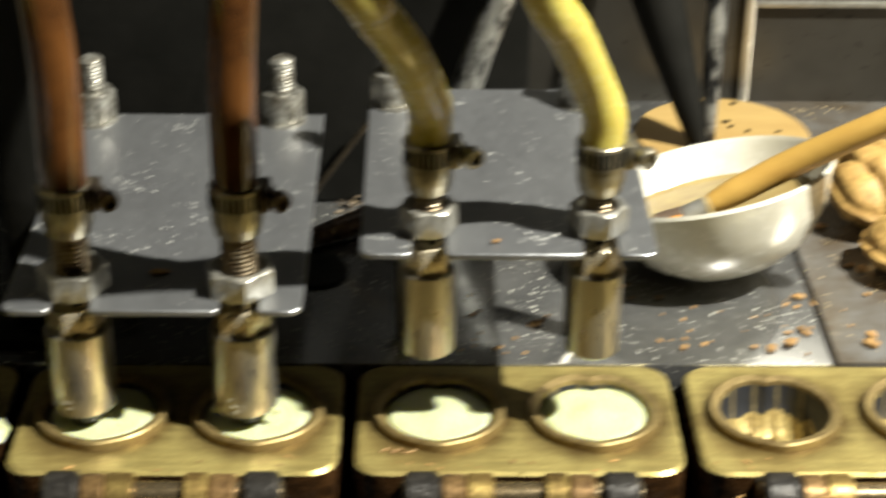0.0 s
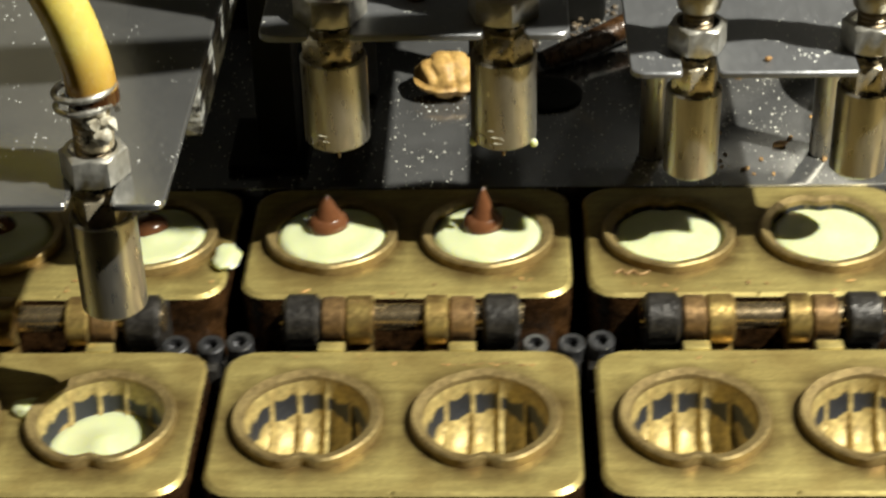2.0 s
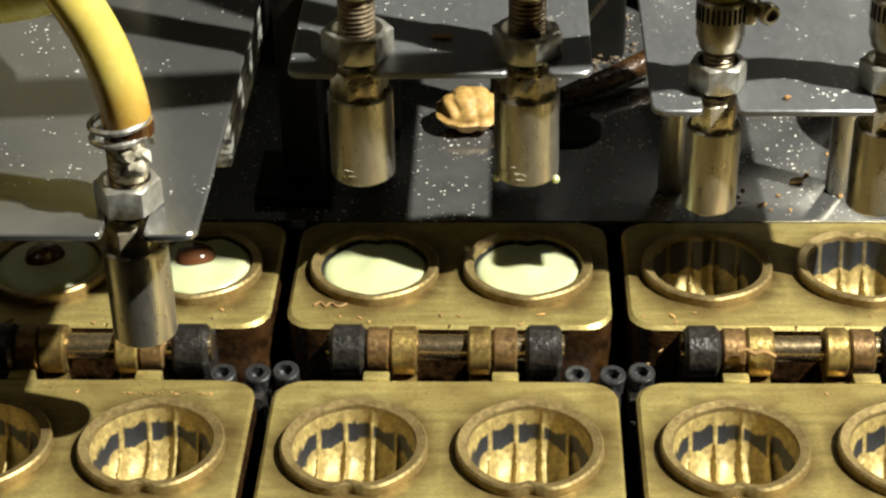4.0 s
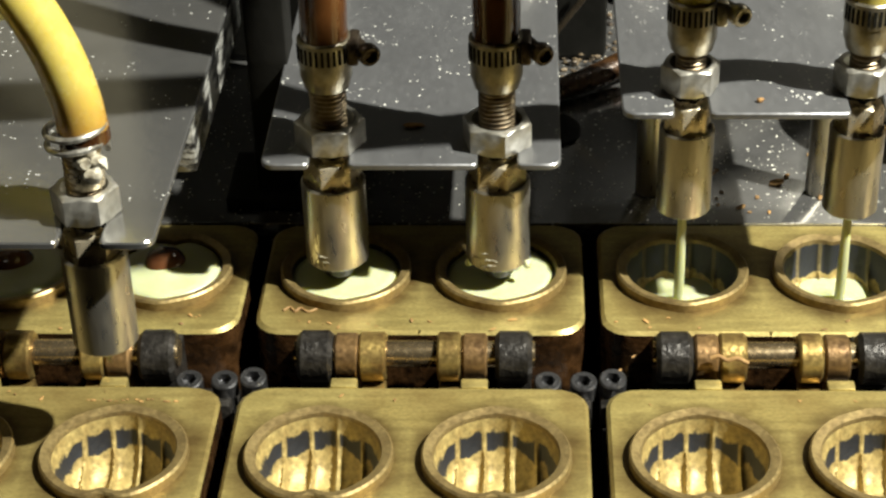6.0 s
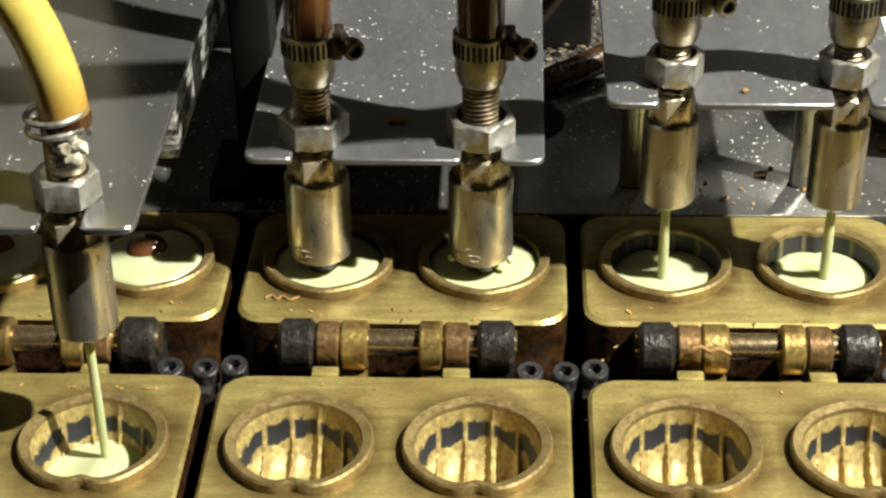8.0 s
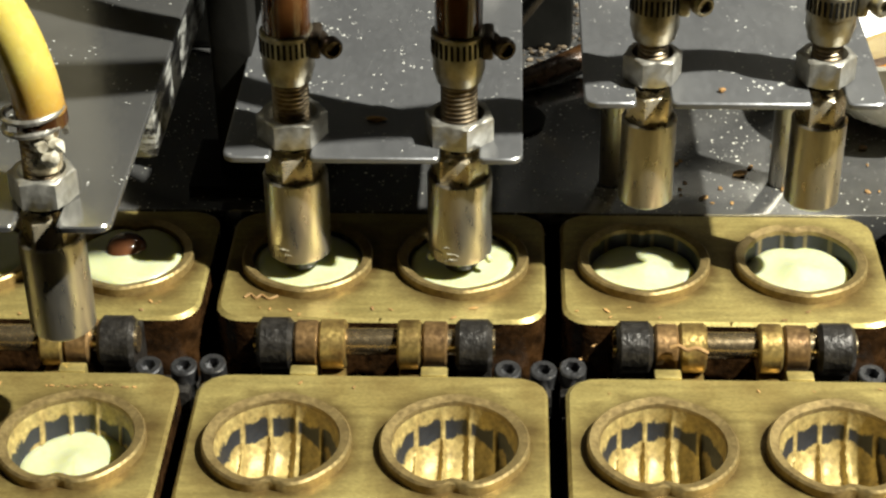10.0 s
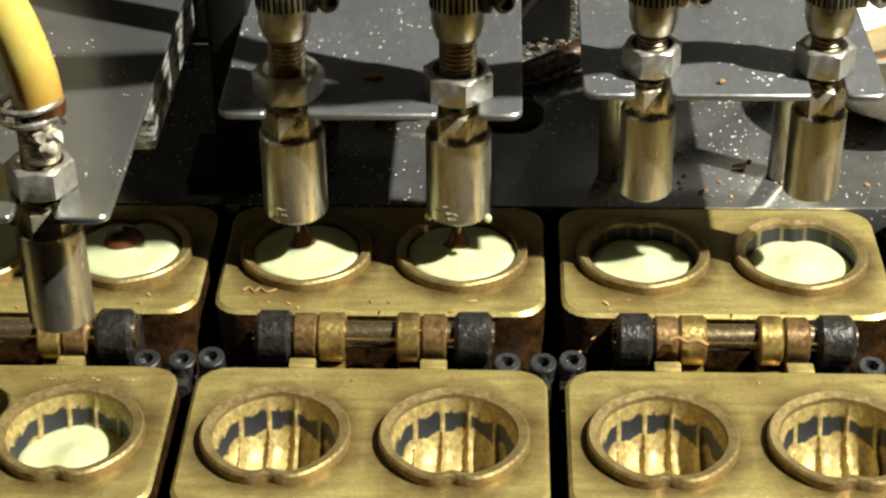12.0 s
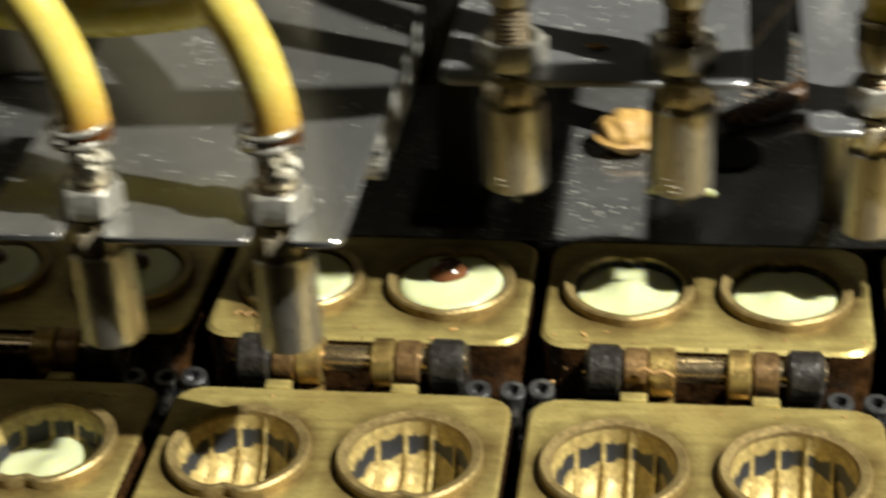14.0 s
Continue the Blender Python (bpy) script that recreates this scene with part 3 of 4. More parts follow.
def pool_mesh(sign, seed, mound):
    """Batter as it lies in a cavity: flat, a little domed, with soft folds."""
    bm = bmesh.new()
    notch = math.pi / 2 * sign
    n, rings = 48, 9
    top = []
    for k in range(rings + 1):
        u = 1 - k / rings
        row = []
        for i in range(n):
            a = 2 * math.pi * i / n
            r = R_IN * 0.985 * outline(a, notch) * u
            x, y = r * math.cos(a), r * math.sin(a)
            z = mound * math.exp(-(u / 0.35) ** 2) + 0.0005 * noise.noise(Vector((x * 110, y * 110, seed)))
            z -= 0.0012 * max(0, (u - 0.86) / 0.14) ** 2
            row.append(bm.verts.new((x, y, z)))
            if k == rings:
                break
        top.append(row)
    low = [bm.verts.new((v.co.x, v.co.y, -0.0085)) for v in top[0]]
    for i in range(n):
        j = (i + 1) % n
        bm.faces.new((low[i], low[j], top[0][j], top[0][i]))
    bm.faces.new(low)
    for a, b in zip(top, top[1:]):
        for i in range(n):
            if len(b) == 1:
                bm.faces.new((a[i], a[(i + 1) % n], b[0]))
            else:
                bm.faces.new((a[i], a[(i + 1) % n], b[(i + 1) % n], b[i]))
    return mesh_of("batter", bm, BATTER, 80)


def dollop_mesh():
    prof = [(0.0060, -0.005), (0.0068, 0.0), (0.0066, 0.0018), (0.0055, 0.0038), (0.0033, 0.0054), (0.0005, 0.0058)]
    return mesh_of("dollop", lathe(prof, 32, wobble=lambda a, z: 1 + 0.05 * math.sin(2 * a + z * 300)), CHOC, 70)


def tip_mesh(tall):
    prof = [(0.0060, 0.0008), (0.0055, 0.0028), (0.0041, 0.0054), (0.0029, 0.0078), (0.0023, 0.0084 + 0.0020 * tall), (0.0012, 0.0086 + 0.0048 * tall), (0.0003, 0.0088 + 0.0070 * tall)]
    return mesh_of("tip", lathe(prof, 24, wobble=lambda a, z: 1 + 0.06 * math.sin(a + z * 400)), CHOC, 70)


MOVING = []            # (object, function of time that gives its pose, times)
SHIFT = [(0, 0.1142), (1.3, 0.1142), (1.5, 0.1130), (2.0, 0.1050), (2.5, 0.0660), (3.0, 0.0325), (3.45, 0.0025), (3.6, 0.0), (12.8, 0.0),
         (13.0, -0.0030), (13.5, -0.0405), (14.0, -0.0770)]
LIFT = [(0, 0.0), (0.5, 0.0060), (1.0, 0.0150), (1.5, 0.0275), (2.0, 0.0340), (2.5, 0.0355), (3.0, 0.0345), (3.7, 0.0345), (4.3, 0.030),
        (5.5, 0.0060), (6.0, 0.0025), (6.5, 0.0), (10.8, 0.0005), (11.0, 0.001), (11.5, 0.0050), (12.0, 0.0130), (12.5, 0.0255), (13.0, 0.0330), (13.5, 0.0365), (14.0, 0.0360)]


def value(rows, t):
    if t <= rows[0][0]:
        return rows[0][1]
    for (a, x), (b, y) in zip(rows, rows[1:]):
        if t <= b:
            return x + (y - x) * (t - a) / (b - a)
    return rows[-1][1]


def ride(ob, x, y, heights):
    """Keeps a thing in its cavity as the chain moves, at heights that change in time."""
    times = sorted({t for t, _ in SHIFT} | {t for t, _ in heights} | {0, 14.0})
    MOVING.append((ob, [(t, pose(x + value(SHIFT, t), y + LINE_Y, value(heights, t) + LINE_Z)) for t in times]))


for k in MOULDS:
    for side, cx in enumerate((-CAV, CAV)):
        x = k * PITCH + cx
        if k <= 1:
            b = part("batter_pool", pool_mesh(1, k * 5 + side, 0.0016 if k <= 0 else 0.0030), BATTER)
            tagged(b, "pale yellow-green batter filling a walnut-shaped cavity", "batter", "batter in the back cavities")
            full = 0.0010 if k <= 0 else -0.0024
            rise = {0: [(0, full), (11.4, full), (12.3, full + 0.0016)], -1: [(0, full), (0.3, full), (1.2, full + 0.0016)]}.get(k, [(0, full + 0.0016)])
            ride(b, x, ROW, rise if k <= 0 else [(0, -0.0200), (5.4, -0.0200), (5.9, -0.0120), (6.5, -0.0082), (7.5, -0.0060), (8.5, full), (12.3, full), (12.8, full + 0.0026)])
        if k <= 0:
            d = part("chocolate_dollop", dollop_mesh(), CHOC)
            tagged(d, "glossy brown chocolate dollop with a drawn-out tip on batter", "chocolate", "chocolate dollops")
            tip = part("tip", tip_mesh(0.85 if side else 0.5), CHOC, d, "thin drawn-out chocolate tip")
            if k <= -2:
                rows, sink = [(0, -0.0026)], [(0, -0.0125), (14, -0.0125)]
            elif k == -1:
                rows, sink = [(0, -0.020), (0.3, -0.018), (0.7, -0.012), (1.0, -0.0062), (1.4, -0.0016), (1.7, -0.0010), (2.4, -0.0010), (3.3, -0.0026)], [(0, 0.0), (2.2, 0.0), (2.6, -0.003), (3.1, -0.0095), (3.6, -0.0125), (14, -0.0125)]
            else:
                rows, sink = [(0, -0.020), (11.3, -0.020), (11.7, -0.012), (12.0, -0.0062), (12.4, -0.0016), (12.7, -0.0010), (13.5, -0.0010), (14.0, -0.0022)], [(0, 0.0), (13.5, 0.0), (13.75, -0.004), (14.0, -0.0095)]
            ride(d, x - 0.0013, ROW + 0.003, [(t, z + 0.0044) for t, z in rows])
            MOVING.append((tip, [(t, pose(0, 0, z)) for t, z in sink]))
        if k <= -1:
            b = part("batter_pool", pool_mesh(-1, k * 5 + side + 50, 0.0028), BATTER)
            tagged(b, "pale yellow-green batter low in an open front cavity", "batter", "batter in the front cavities")
            full = -0.0085
            ride(b, x, -ROW_FRONT, [(0, full)] if k <= -2 else [(0, -0.0205), (6.0, -0.0205), (6.4, -0.0130), (7.5, -0.0108), (8.7, -0.0095), (9.3, full)])


for dx, y, s in ((0.0520, 0.036, (0.0048, 0.0075, 0.0022)), (0.0030, -0.043, (0.0042, 0.0038, 0.0020))):
    bm = bmesh.new()
    lump(bm, (0, 0, 0), s, dx * 70, 3, 0.3)
    b = tagged(part("batter_spill", bm, BATTER, smooth=80), "pale batter blob spilt on a mould plate", "batter", "spilt batter")
    ride(b, -2 * PITCH + dx, y, [(0, 0.0012)])


def strand(name, mat, label, category, length, r_low, r_mid, r_top):
    """A hanging thread; its foot is the origin."""
    prof = [(0.0003, 0.0), (r_low * 0.8, 0.0010), (r_low, 0.003), (r_mid, length * 0.35), (r_top, length * 0.8), (r_top, length)]
    ob = part(name, lathe(prof, 20, wobble=lambda a, z: 1 + 0.06 * math.sin(a + z * 500)), mat, smooth=70)
    return tagged(ob, label, category)


def hang(ob, x, y, mouth, drops, lift=None):
    times = sorted({t for t, _ in drops} | ({t for t, _ in lift} if lift else set()) | {0, 14.0})
    MOVING.append((ob, [(t, pose(x, y, mouth + (value(lift, t) if lift else 0) - value(drops, t))) for t in times]))


# ---- depositors ----


def notched_plate(x0, x1, y0, y1, z, slots, slot_w=0.0125, slot_d=0.0195, thick=0.0022):
    """A sheet-steel plate with rounded front corners and open slots in its front edge."""
    bm = bmesh.new()
    r = 0.004
    pts = [(x0, y1)]
    for i in range(5):
        a = math.pi + i / 4 * math.pi / 2
        pts.append((x0 + r + r * math.cos(a), y0 + r + r * math.sin(a)))
    for s in slots:
        a, b = s - slot_w / 2, s + slot_w / 2
        q = 0.0016
        pts += [(a - q, y0), (a - q * 0.3, y0 + q * 0.3), (a, y0 + q)]
        for i in range(9):
            t = math.pi - i / 8 * math.pi
            pts.append((s + slot_w / 2 * math.cos(t), y0 + slot_d - slot_w / 2 + slot_w / 2 * math.sin(t)))
        pts += [(b, y0 + q), (b + q * 0.3, y0 + q * 0.3), (b + q, y0)]
    for i in range(5):
        a = 1.5 * math.pi + i / 4 * math.pi / 2
        pts.append((x1 - r + r * math.cos(a), y0 + r + r * math.sin(a)))
    pts.append((x1, y1))
    f = bm.faces.new([bm.verts.new((x, y, z)) for x, y in pts])
    ex = bmesh.ops.extrude_face_region(bm, geom=[f])
    bmesh.ops.translate(bm, verts=[v for v in ex["geom"] if isinstance(v, bmesh.types.BMVert)], vec=(0, 0, -thick))
    rim = [e for e in bm.edges if abs(e.verts[0].co.z - e.verts[1].co.z) < 1e-7]
    bmesh.ops.bevel(bm, geom=rim, offset=0.0004, segments=1, affect="EDGES")
    bmesh.ops.triangulate(bm, faces=[f for f in bm.faces if len(f.verts) > 4])
    return bm


def nozzle(dep, x, y, z, r, nut_w, hose_pts, hose_mat, hose_r, turn, clamp=True, neck_h=0.0088, long=0.030, stained="", nut_h=0.0088, fit_top=None):
    """Sleeve, neck, nut, thread, clamp and hose of one nozzle; z is its mouth."""
    at = pose(x, y, z)
    top = long
    n1 = top + neck_h
    n0 = n1 + 0.0042
    n2 = n0 + nut_h
    part("sleeve", lathe([(r * 0.55, 0.002), (r * 0.60, 0.0), (r - 0.0010, 0.0), (r, 0.0010), (r, top - 0.0006), (r - 0.0006, top), (r * 0.93, top), (r * 0.90, top - 0.0008), (r * 0.6, top - 0.0008)], 48), SLEEVE, dep, "turned steel nozzle sleeve", at)
    part("neck", hexagon(nut_w * 0.58, n1 - 0.0005, n1 + 0.0016, 0.0003, turn + 6), NECK, dep, "stained brass-coloured hexagonal neck", at)
    part("collar", hexagon(nut_w * 0.82, top - 0.001, n1 - 0.0003, 0.0005, turn + 6), NECK, dep, "stained hexagonal collar under the plate", at)
    part("nut", hexagon(nut_w, n0, n2, 0.0006, turn, nut_w * 0.41), NUT, dep, "zinc-plated hexagonal nut", at)
    part("washer", lathe([(nut_w * 0.27, n1), (nut_w * 0.30, n1 + 0.001), (nut_w * 0.30, n0 - 0.0002), (nut_w * 0.3, n0 + 0.0008)], 32), DARK, dep, "", at)
    tr = nut_w * 0.30
    prof = [(tr * 0.9, n1)]
    zz = n2 - 0.003
    while zz < n2 + 0.0130:
        prof += [(tr * 0.86, zz), (tr, zz + 0.0006), (tr, zz + 0.0009), (tr * 0.86, zz + 0.0014)]
        zz += 0.0016
    part("thread", lathe(prof, 32), THREAD, dep, "", at)
    c0 = fit_top or n2 + 0.0200
    cuff = hose_r * 1.02
    part("hose", tube(hose_pts, hose_r, 24, 10), hose_mat, dep, stained)
    if clamp:
        bm = lathe([(cuff * 0.8, c0 - 0.0085), (cuff * 0.93, c0 - 0.008), (cuff + 0.0002, c0 - 0.0052), (cuff + 0.0006, c0 - 0.004), (cuff + 0.0006, c0 + 0.0008), (cuff + 0.0010, c0 + 0.001), (cuff + 0.0010, c0 + 0.0085), (cuff + 0.0005, c0 + 0.009), (cuff, c0 + 0.009)], 40)
        c = part("hose_clamp", bm, RUBBER, dep, "worm-drive hose clamp", at)
        slot = mesh_of("slot", box(-0.0002, 0.0002, -0.00045, 0.00045, -0.0025, 0.0025), DARK, 0)
        for i in range(13):
            part("clamp_slot", slot, DARK, c, "", Matrix.Rotation(radians(-165 + i * 12.5), 4, "Z") @ Matrix.Translation((cuff + 0.0010, 0, c0 + 0.0048)))
        hb = box(cuff - 0.0004, cuff + 0.0032, -0.0052, 0.0052, c0 + 0.0008, c0 + 0.0090, 0.0010)
        part("clamp_housing", hb, SCREW if hose_mat is HOSE_B else RUBBER, c, "grimy screw housing")
        turned = Matrix.Translation((cuff + 0.0044, -0.0015, c0 + 0.0052)) @ Matrix.Rotation(radians(28), 4, "Z") @ Matrix.Rotation(radians(90), 4, "X")
        sc = lathe([(0.0018, -0.0070), (0.0021, -0.0060), (0.0021, 0.0022), (0.0032, 0.0024), (0.0034, 0.0030), (0.0034, 0.0056), (0.0028, 0.0064), (0.0021, 0.0064), (0.0019, 0.0046), (0.0004, 0.0046)], 20, m=turned)
        part("clamp_screw", sc, SCREW if hose_mat is HOSE_B else RUBBER, c, "grimy clamp screw")


def stud(dep, x, y, z, h=0.026):
    """A greasy stud with its washer and a large nut."""
    prof = [(0.0085, z), (0.0085, z + 0.0012), (0.0044, z + 0.0012)]
    zz = z + 0.0135
    while zz < z + h - 0.001:
        prof += [(0.0039, zz), (0.0045, zz + 0.0005), (0.0045, zz + 0.0008), (0.0039, zz + 0.0013)]
        zz += 0.0015
    prof += [(0.0030, z + h)]
    part("stud", lathe(prof, 24, m=Matrix.Translation((x, y, 0))), SMEARED, dep, "greasy threaded stud")
    part("stud_nut", hexagon(0.0142, z + 0.0012, z + 0.0125, 0.0012, 10, 0.0046), SMEARED, dep, "grease-smeared nut", pose(x, y, 0))


# the middle depositor, which rises and dips
choc = thing("chocolate_depositor", "steel plate carrying two nozzles fed by brown chocolate hoses", "depositor")
part("plate", notched_plate(-0.0487, 0.0450, 0.0325, 0.181, 0.0515, (-0.0275, 0.0252)), STEEL, choc, "dull sheet-steel plate with two front slots")
for x, tn, dx in ((-0.0278, 6, -0.002), (0.0250, -16, 0.003)):
    hose = [(x, 0.047, 0.0740), (x, 0.047, 0.092), (x + 0.0005, 0.047, 0.126), (x + dx, 0.050, 0.160), (x + dx * 3, 0.065, 0.215), (x + dx * 6, 0.11, 0.30), (x + dx * 7, 0.20, 0.36)]
    nozzle(choc, x, 0.047, 0.0080, 0.0104, 0.0196, hose, HOSE_B, 0.0074, tn, stained="brown see-through hose full of chocolate")
PLUNGE = [(0, 0.0), (0.5, 0.001), (0.9, 0.0055), (4.6, 0.0055), (5.6, 0.0), (11.3, 0.0), (11.6, 0.001), (11.9, 0.0055), (14.0, 0.0055)]
for x in (-0.0278, 0.0250):
    tip = part("plunger", lathe([(0.0056, 0.0150), (0.0056, 0.0040), (0.0050, 0.0028), (0.0015, 0.0024)], 28), PLUNGER, choc, "black chocolate-smeared plunger in the nozzle mouth")
    MOVING.append((tip, [(t, pose(x, 0.047, z)) for t, z in PLUNGE]))
for x in (-0.041, 0.0300):
    stud(choc, x, 0.1750, 0.0515)
bm = bmesh.new()
lump(bm, (-0.002, 0.0560, 0.0523), (0.0034, 0.0012, 0.0009), 3, 2)
flake = part("crust_flake", bm, CRUMB, choc)
part("slide_post", lathe([(0.008, -0.03), (0.008, 0.0492)], 28, m=Matrix.Translation((-0.030, 0.150, 0))), DARK, choc, "dark steel slide post")
part("slide_post", lathe([(0.008, -0.03), (0.008, 0.0492)], 28, m=Matrix.Translation((0.020, 0.160, 0))), DARK, choc, "dark steel slide post")

for x, y, s in ((0.0155, 0.0440, 0.0013), (0.0345, 0.0425, 0.0013)):
    bm = bmesh.new()
    lump(bm, (x, y, 0.0080), (s, s, s * 1.2), x * 900, 2, 0.15)
    part("batter_drop", bm, BATTER, choc, "green-yellow batter drop on the nozzle edge")
rnd = random.Random(9)
for x in (-0.0278, 0.0250):
    for i in range(9):
        a = radians(rnd.gauss(-118, 14))
        bm = bmesh.new()
        lump(bm, (0, 0, 0), (0.00022, rnd.uniform(0.0008, 0.0026), rnd.uniform(0.00015, 0.0004)), i + x * 500, 1)
        m = Matrix.Translation((x, 0.047, 0.0115 + rnd.uniform(-0.002, 0.004))) @ Matrix.Rotation(a, 4, "Z") @ Matrix.Translation((0.01042, 0, 0))
        part("dried_smear", bm, DRIED, choc, "", m)

# the right-hand batter depositor
right = thing("batter_depositor", "steel plate carrying two nozzles fed by yellow batter hoses", "depositor", "batter depositors")
part("plate", notched_plate(0.0635, 0.1550, 0.0310, 0.157, 0.0727, (0.0845, 0.1375), 0.0108), STEEL, right, "dull sheet-steel plate with two front slots")
RISE_A = [(0.0850, 0.0465, 0.112), (0.0832, 0.0430, 0.1205), (0.0773, 0.0325, 0.1387), (0.0686, 0.0235, 0.1543), (0.0657, 0.0178, 0.1614), (0.0480, 0.0060, 0.185), (0.0200, -0.0080, 0.199), (-0.020, -0.0160, 0.206), (-0.10, -0.020, 0.212), (-0.22, -0.010, 0.240)]
RISE_B = [(0.1376, 0.0465, 0.112), (0.1336, 0.0440, 0.1232), (0.1252, 0.0330, 0.1437), (0.1185, 0.0255, 0.1560), (0.1085, 0.0168, 0.179), (0.0890, 0.0010, 0.214), (0.0500, -0.0155, 0.244), (-0.05, -0.022, 0.250), (-0.22, -0.020, 0.270)]
for x, tn, rise in ((0.0845, 8, RISE_A), (0.1375, -10, RISE_B)):
    hose = [(x, 0.047, 0.090), (x, 0.047, 0.101), *rise]
    nozzle(right, x, 0.047, 0.0295, 0.0087, 0.0160, hose, HOSE_Y, 0.0068, tn, fit_top=0.0655, neck_h=0.0095, stained="yellow plastic hose full of batter")
for x in (0.0725, 0.1395):
    stud(right, x, 0.1440, 0.0727)
for x in (0.0775, 0.1375):
    part("guide_post", lathe([(0.0046, 0.001), (0.0046, 0.0704)], 24, m=Matrix.Translation((x, 0.105, 0))), SLEEVE, right, "polished guide post")
for x, y in ((0.1310, 0.0450), (0.1055, 0.0380)):
    bm = bmesh.new()
    lump(bm, (x, y, 0.0735), (0.0013, 0.0010, 0.0008), x * 100, 1)
    part("crumb", bm, CRUMB, right)

# the left-hand batter depositor over the front cavities
left = thing("batter_depositor", "polished steel plate with two stained nozzles fed by yellow hoses", "depositor", "batter depositors", at=Matrix.Translation((-0.0008, 0.0095, -0.0070)) @ Matrix.Scale(1.0204, 4))
part("plate", notched_plate(-0.164, -0.0622, -0.0640, 0.112, 0.0868, (-0.1340, -0.0820), 0.0112), POLISHED, left, "polished sheet-steel plate with two front slots")
for x, tn in ((-0.1340, 4), (-0.0820, 4)):
    hose = [(x + 0.002, -0.049, 0.1105), (x + 0.002, -0.049, 0.1125), (x + 0.001, -0.049, 0.122), (x - 0.003, -0.048, 0.136), (x - 0.012, -0.045, 0.152), (x - 0.032, -0.03, 0.172), (x - 0.075, 0.01, 0.195), (x - 0.12, 0.08, 0.22)]
    nozzle(left, x, -0.049, 0.0452, 0.0090, 0.0158, hose, HOSE_AMBER, 0.0066, tn, clamp=False, neck_h=0.0075, nut_h=0.0085, stained="yellow plastic hose with a browned end")
    part("browned_end", tube([(x + 0.002, -0.049, 0.1095), (x + 0.002, -0.049, 0.1130)], 0.0069, 24, 2), HOSE_B, left, "brown stained hose end")
    part("hose_tail", lathe([(0.0048, 0.096), (0.0052, 0.100), (0.0045, 0.104), (0.0058, 0.110)], 24, m=Matrix.Translation((x + 0.001, -0.049, 0))), NECK, left, "stained barbed fitting")
    bm = bmesh.new()
    for i, (dx, dy, dz) in enumerate(((0.004, -0.005, 0.1015), (0.0055, -0.0035, 0.1045), (0.002, -0.006, 0.106), (0.0035, -0.0052, 0.1090))):
        lump(bm, (x + dx, -0.049 + dy, dz), (0.0026, 0.0018, 0.0022), i + x * 90, 2, 0.6)
    part("dried_batter", bm, DRIED, left, "dried whitish batter crust")
    part("wire_tie", tube([(x + 0.0078 * math.cos(a), -0.049 + 0.0078 * math.sin(a), 0.1065 + 0.0006 * a) for a in [i * math.pi / 6 for i in range(25)]], 0.0009, 8, 3), SMEARED, left, "twisted wire tie")
part("cross_hose", tube([(-0.26, 0.02, 0.128), (-0.17, 0.012, 0.119), (-0.135, 0.012, 0.118), (-0.105, 0.012, 0.126), (-0.09, 0.02, 0.15), (-0.085, 0.05, 0.19)], 0.0066, 20, 10), HOSE_Y, left, "yellow plastic hose full of batter")
part("side_rail", box(-0.0715, -0.0637, 0.010, 0.111, 0.064, 0.0844, 0.0014), SCRAPED, left, "scraped greasy side rail")

for x, extra in ((0.0845, True), (0.1375, False)):
    s = strand("batter_stream", BATTER, "thin pale batter stream under a nozzle", "batter stream", 0.048, 0.0017, 0.0017, 0.0013)
    rows = [(0, 0.0), (5.2, 0.0), (5.5, 0.0395), (6.5, 0.0370), (7.5, 0.0345), (8.2, 0.0335)]
    rows += [(8.35, 0.018), (8.5, 0.0112), (8.7, 0.008), (9.2, 0.0015)] if extra else [(8.55, 0.033), (8.75, 0.006), (9.2, 0.0015)]
    if extra:
        rows += [(12.2, 0.0015), (12.4, 0.033), (12.6, 0.033), (12.75, 0.002)]
    hang(s, x, 0.047, 0.0300, rows)
for x in (-0.1375, -0.0845):
    s = strand("batter_stream", BATTER, "thin pale batter stream under a nozzle", "batter stream", 0.054, 0.0012, 0.0015, 0.0013)
    hang(s, x, -0.0405, 0.0395, [(0, 0.0), (5.8, 0.0), (6.0, 0.0070), (6.2, 0.0540), (7.5, 0.0530), (8.2, 0.0515), (8.4, 0.024), (8.52, 0.0155), (8.68, 0.046), (8.85, 0.020), (9.2, 0.0), (11.4, 0.0), (11.6, 0.030), (11.75, 0.052), (11.9, 0.0)])
for x in (-0.0278, 0.0250):
    s = strand("chocolate_strand", CHOC, "thin brown chocolate thread hanging from a nozzle", "chocolate", 0.032, 0.0008, 0.0009, 0.0022)
    hang(s, x, 0.047, 0.0084, [(0, 0.0), (0.7, 0.001), (1.0, 0.012), (1.35, 0.019), (1.55, 0.021), (1.75, 0.011), (2.1, 0.0065), (3.7, 0.0055), (4.5, 0.0), (11.6, 0.0), (12.0, 0.009), (12.5, 0.020), (12.75, 0.022), (13.0, 0.010), (13.4, 0.006), (14.0, 0.008)], LIFT)

# ---- table, wall and machine behind ----


def setting(name, bm, mat, label, category, smooth=40):
    return tagged(part(name, bm, mat, None, "", None, smooth), label, category, "", "structure")


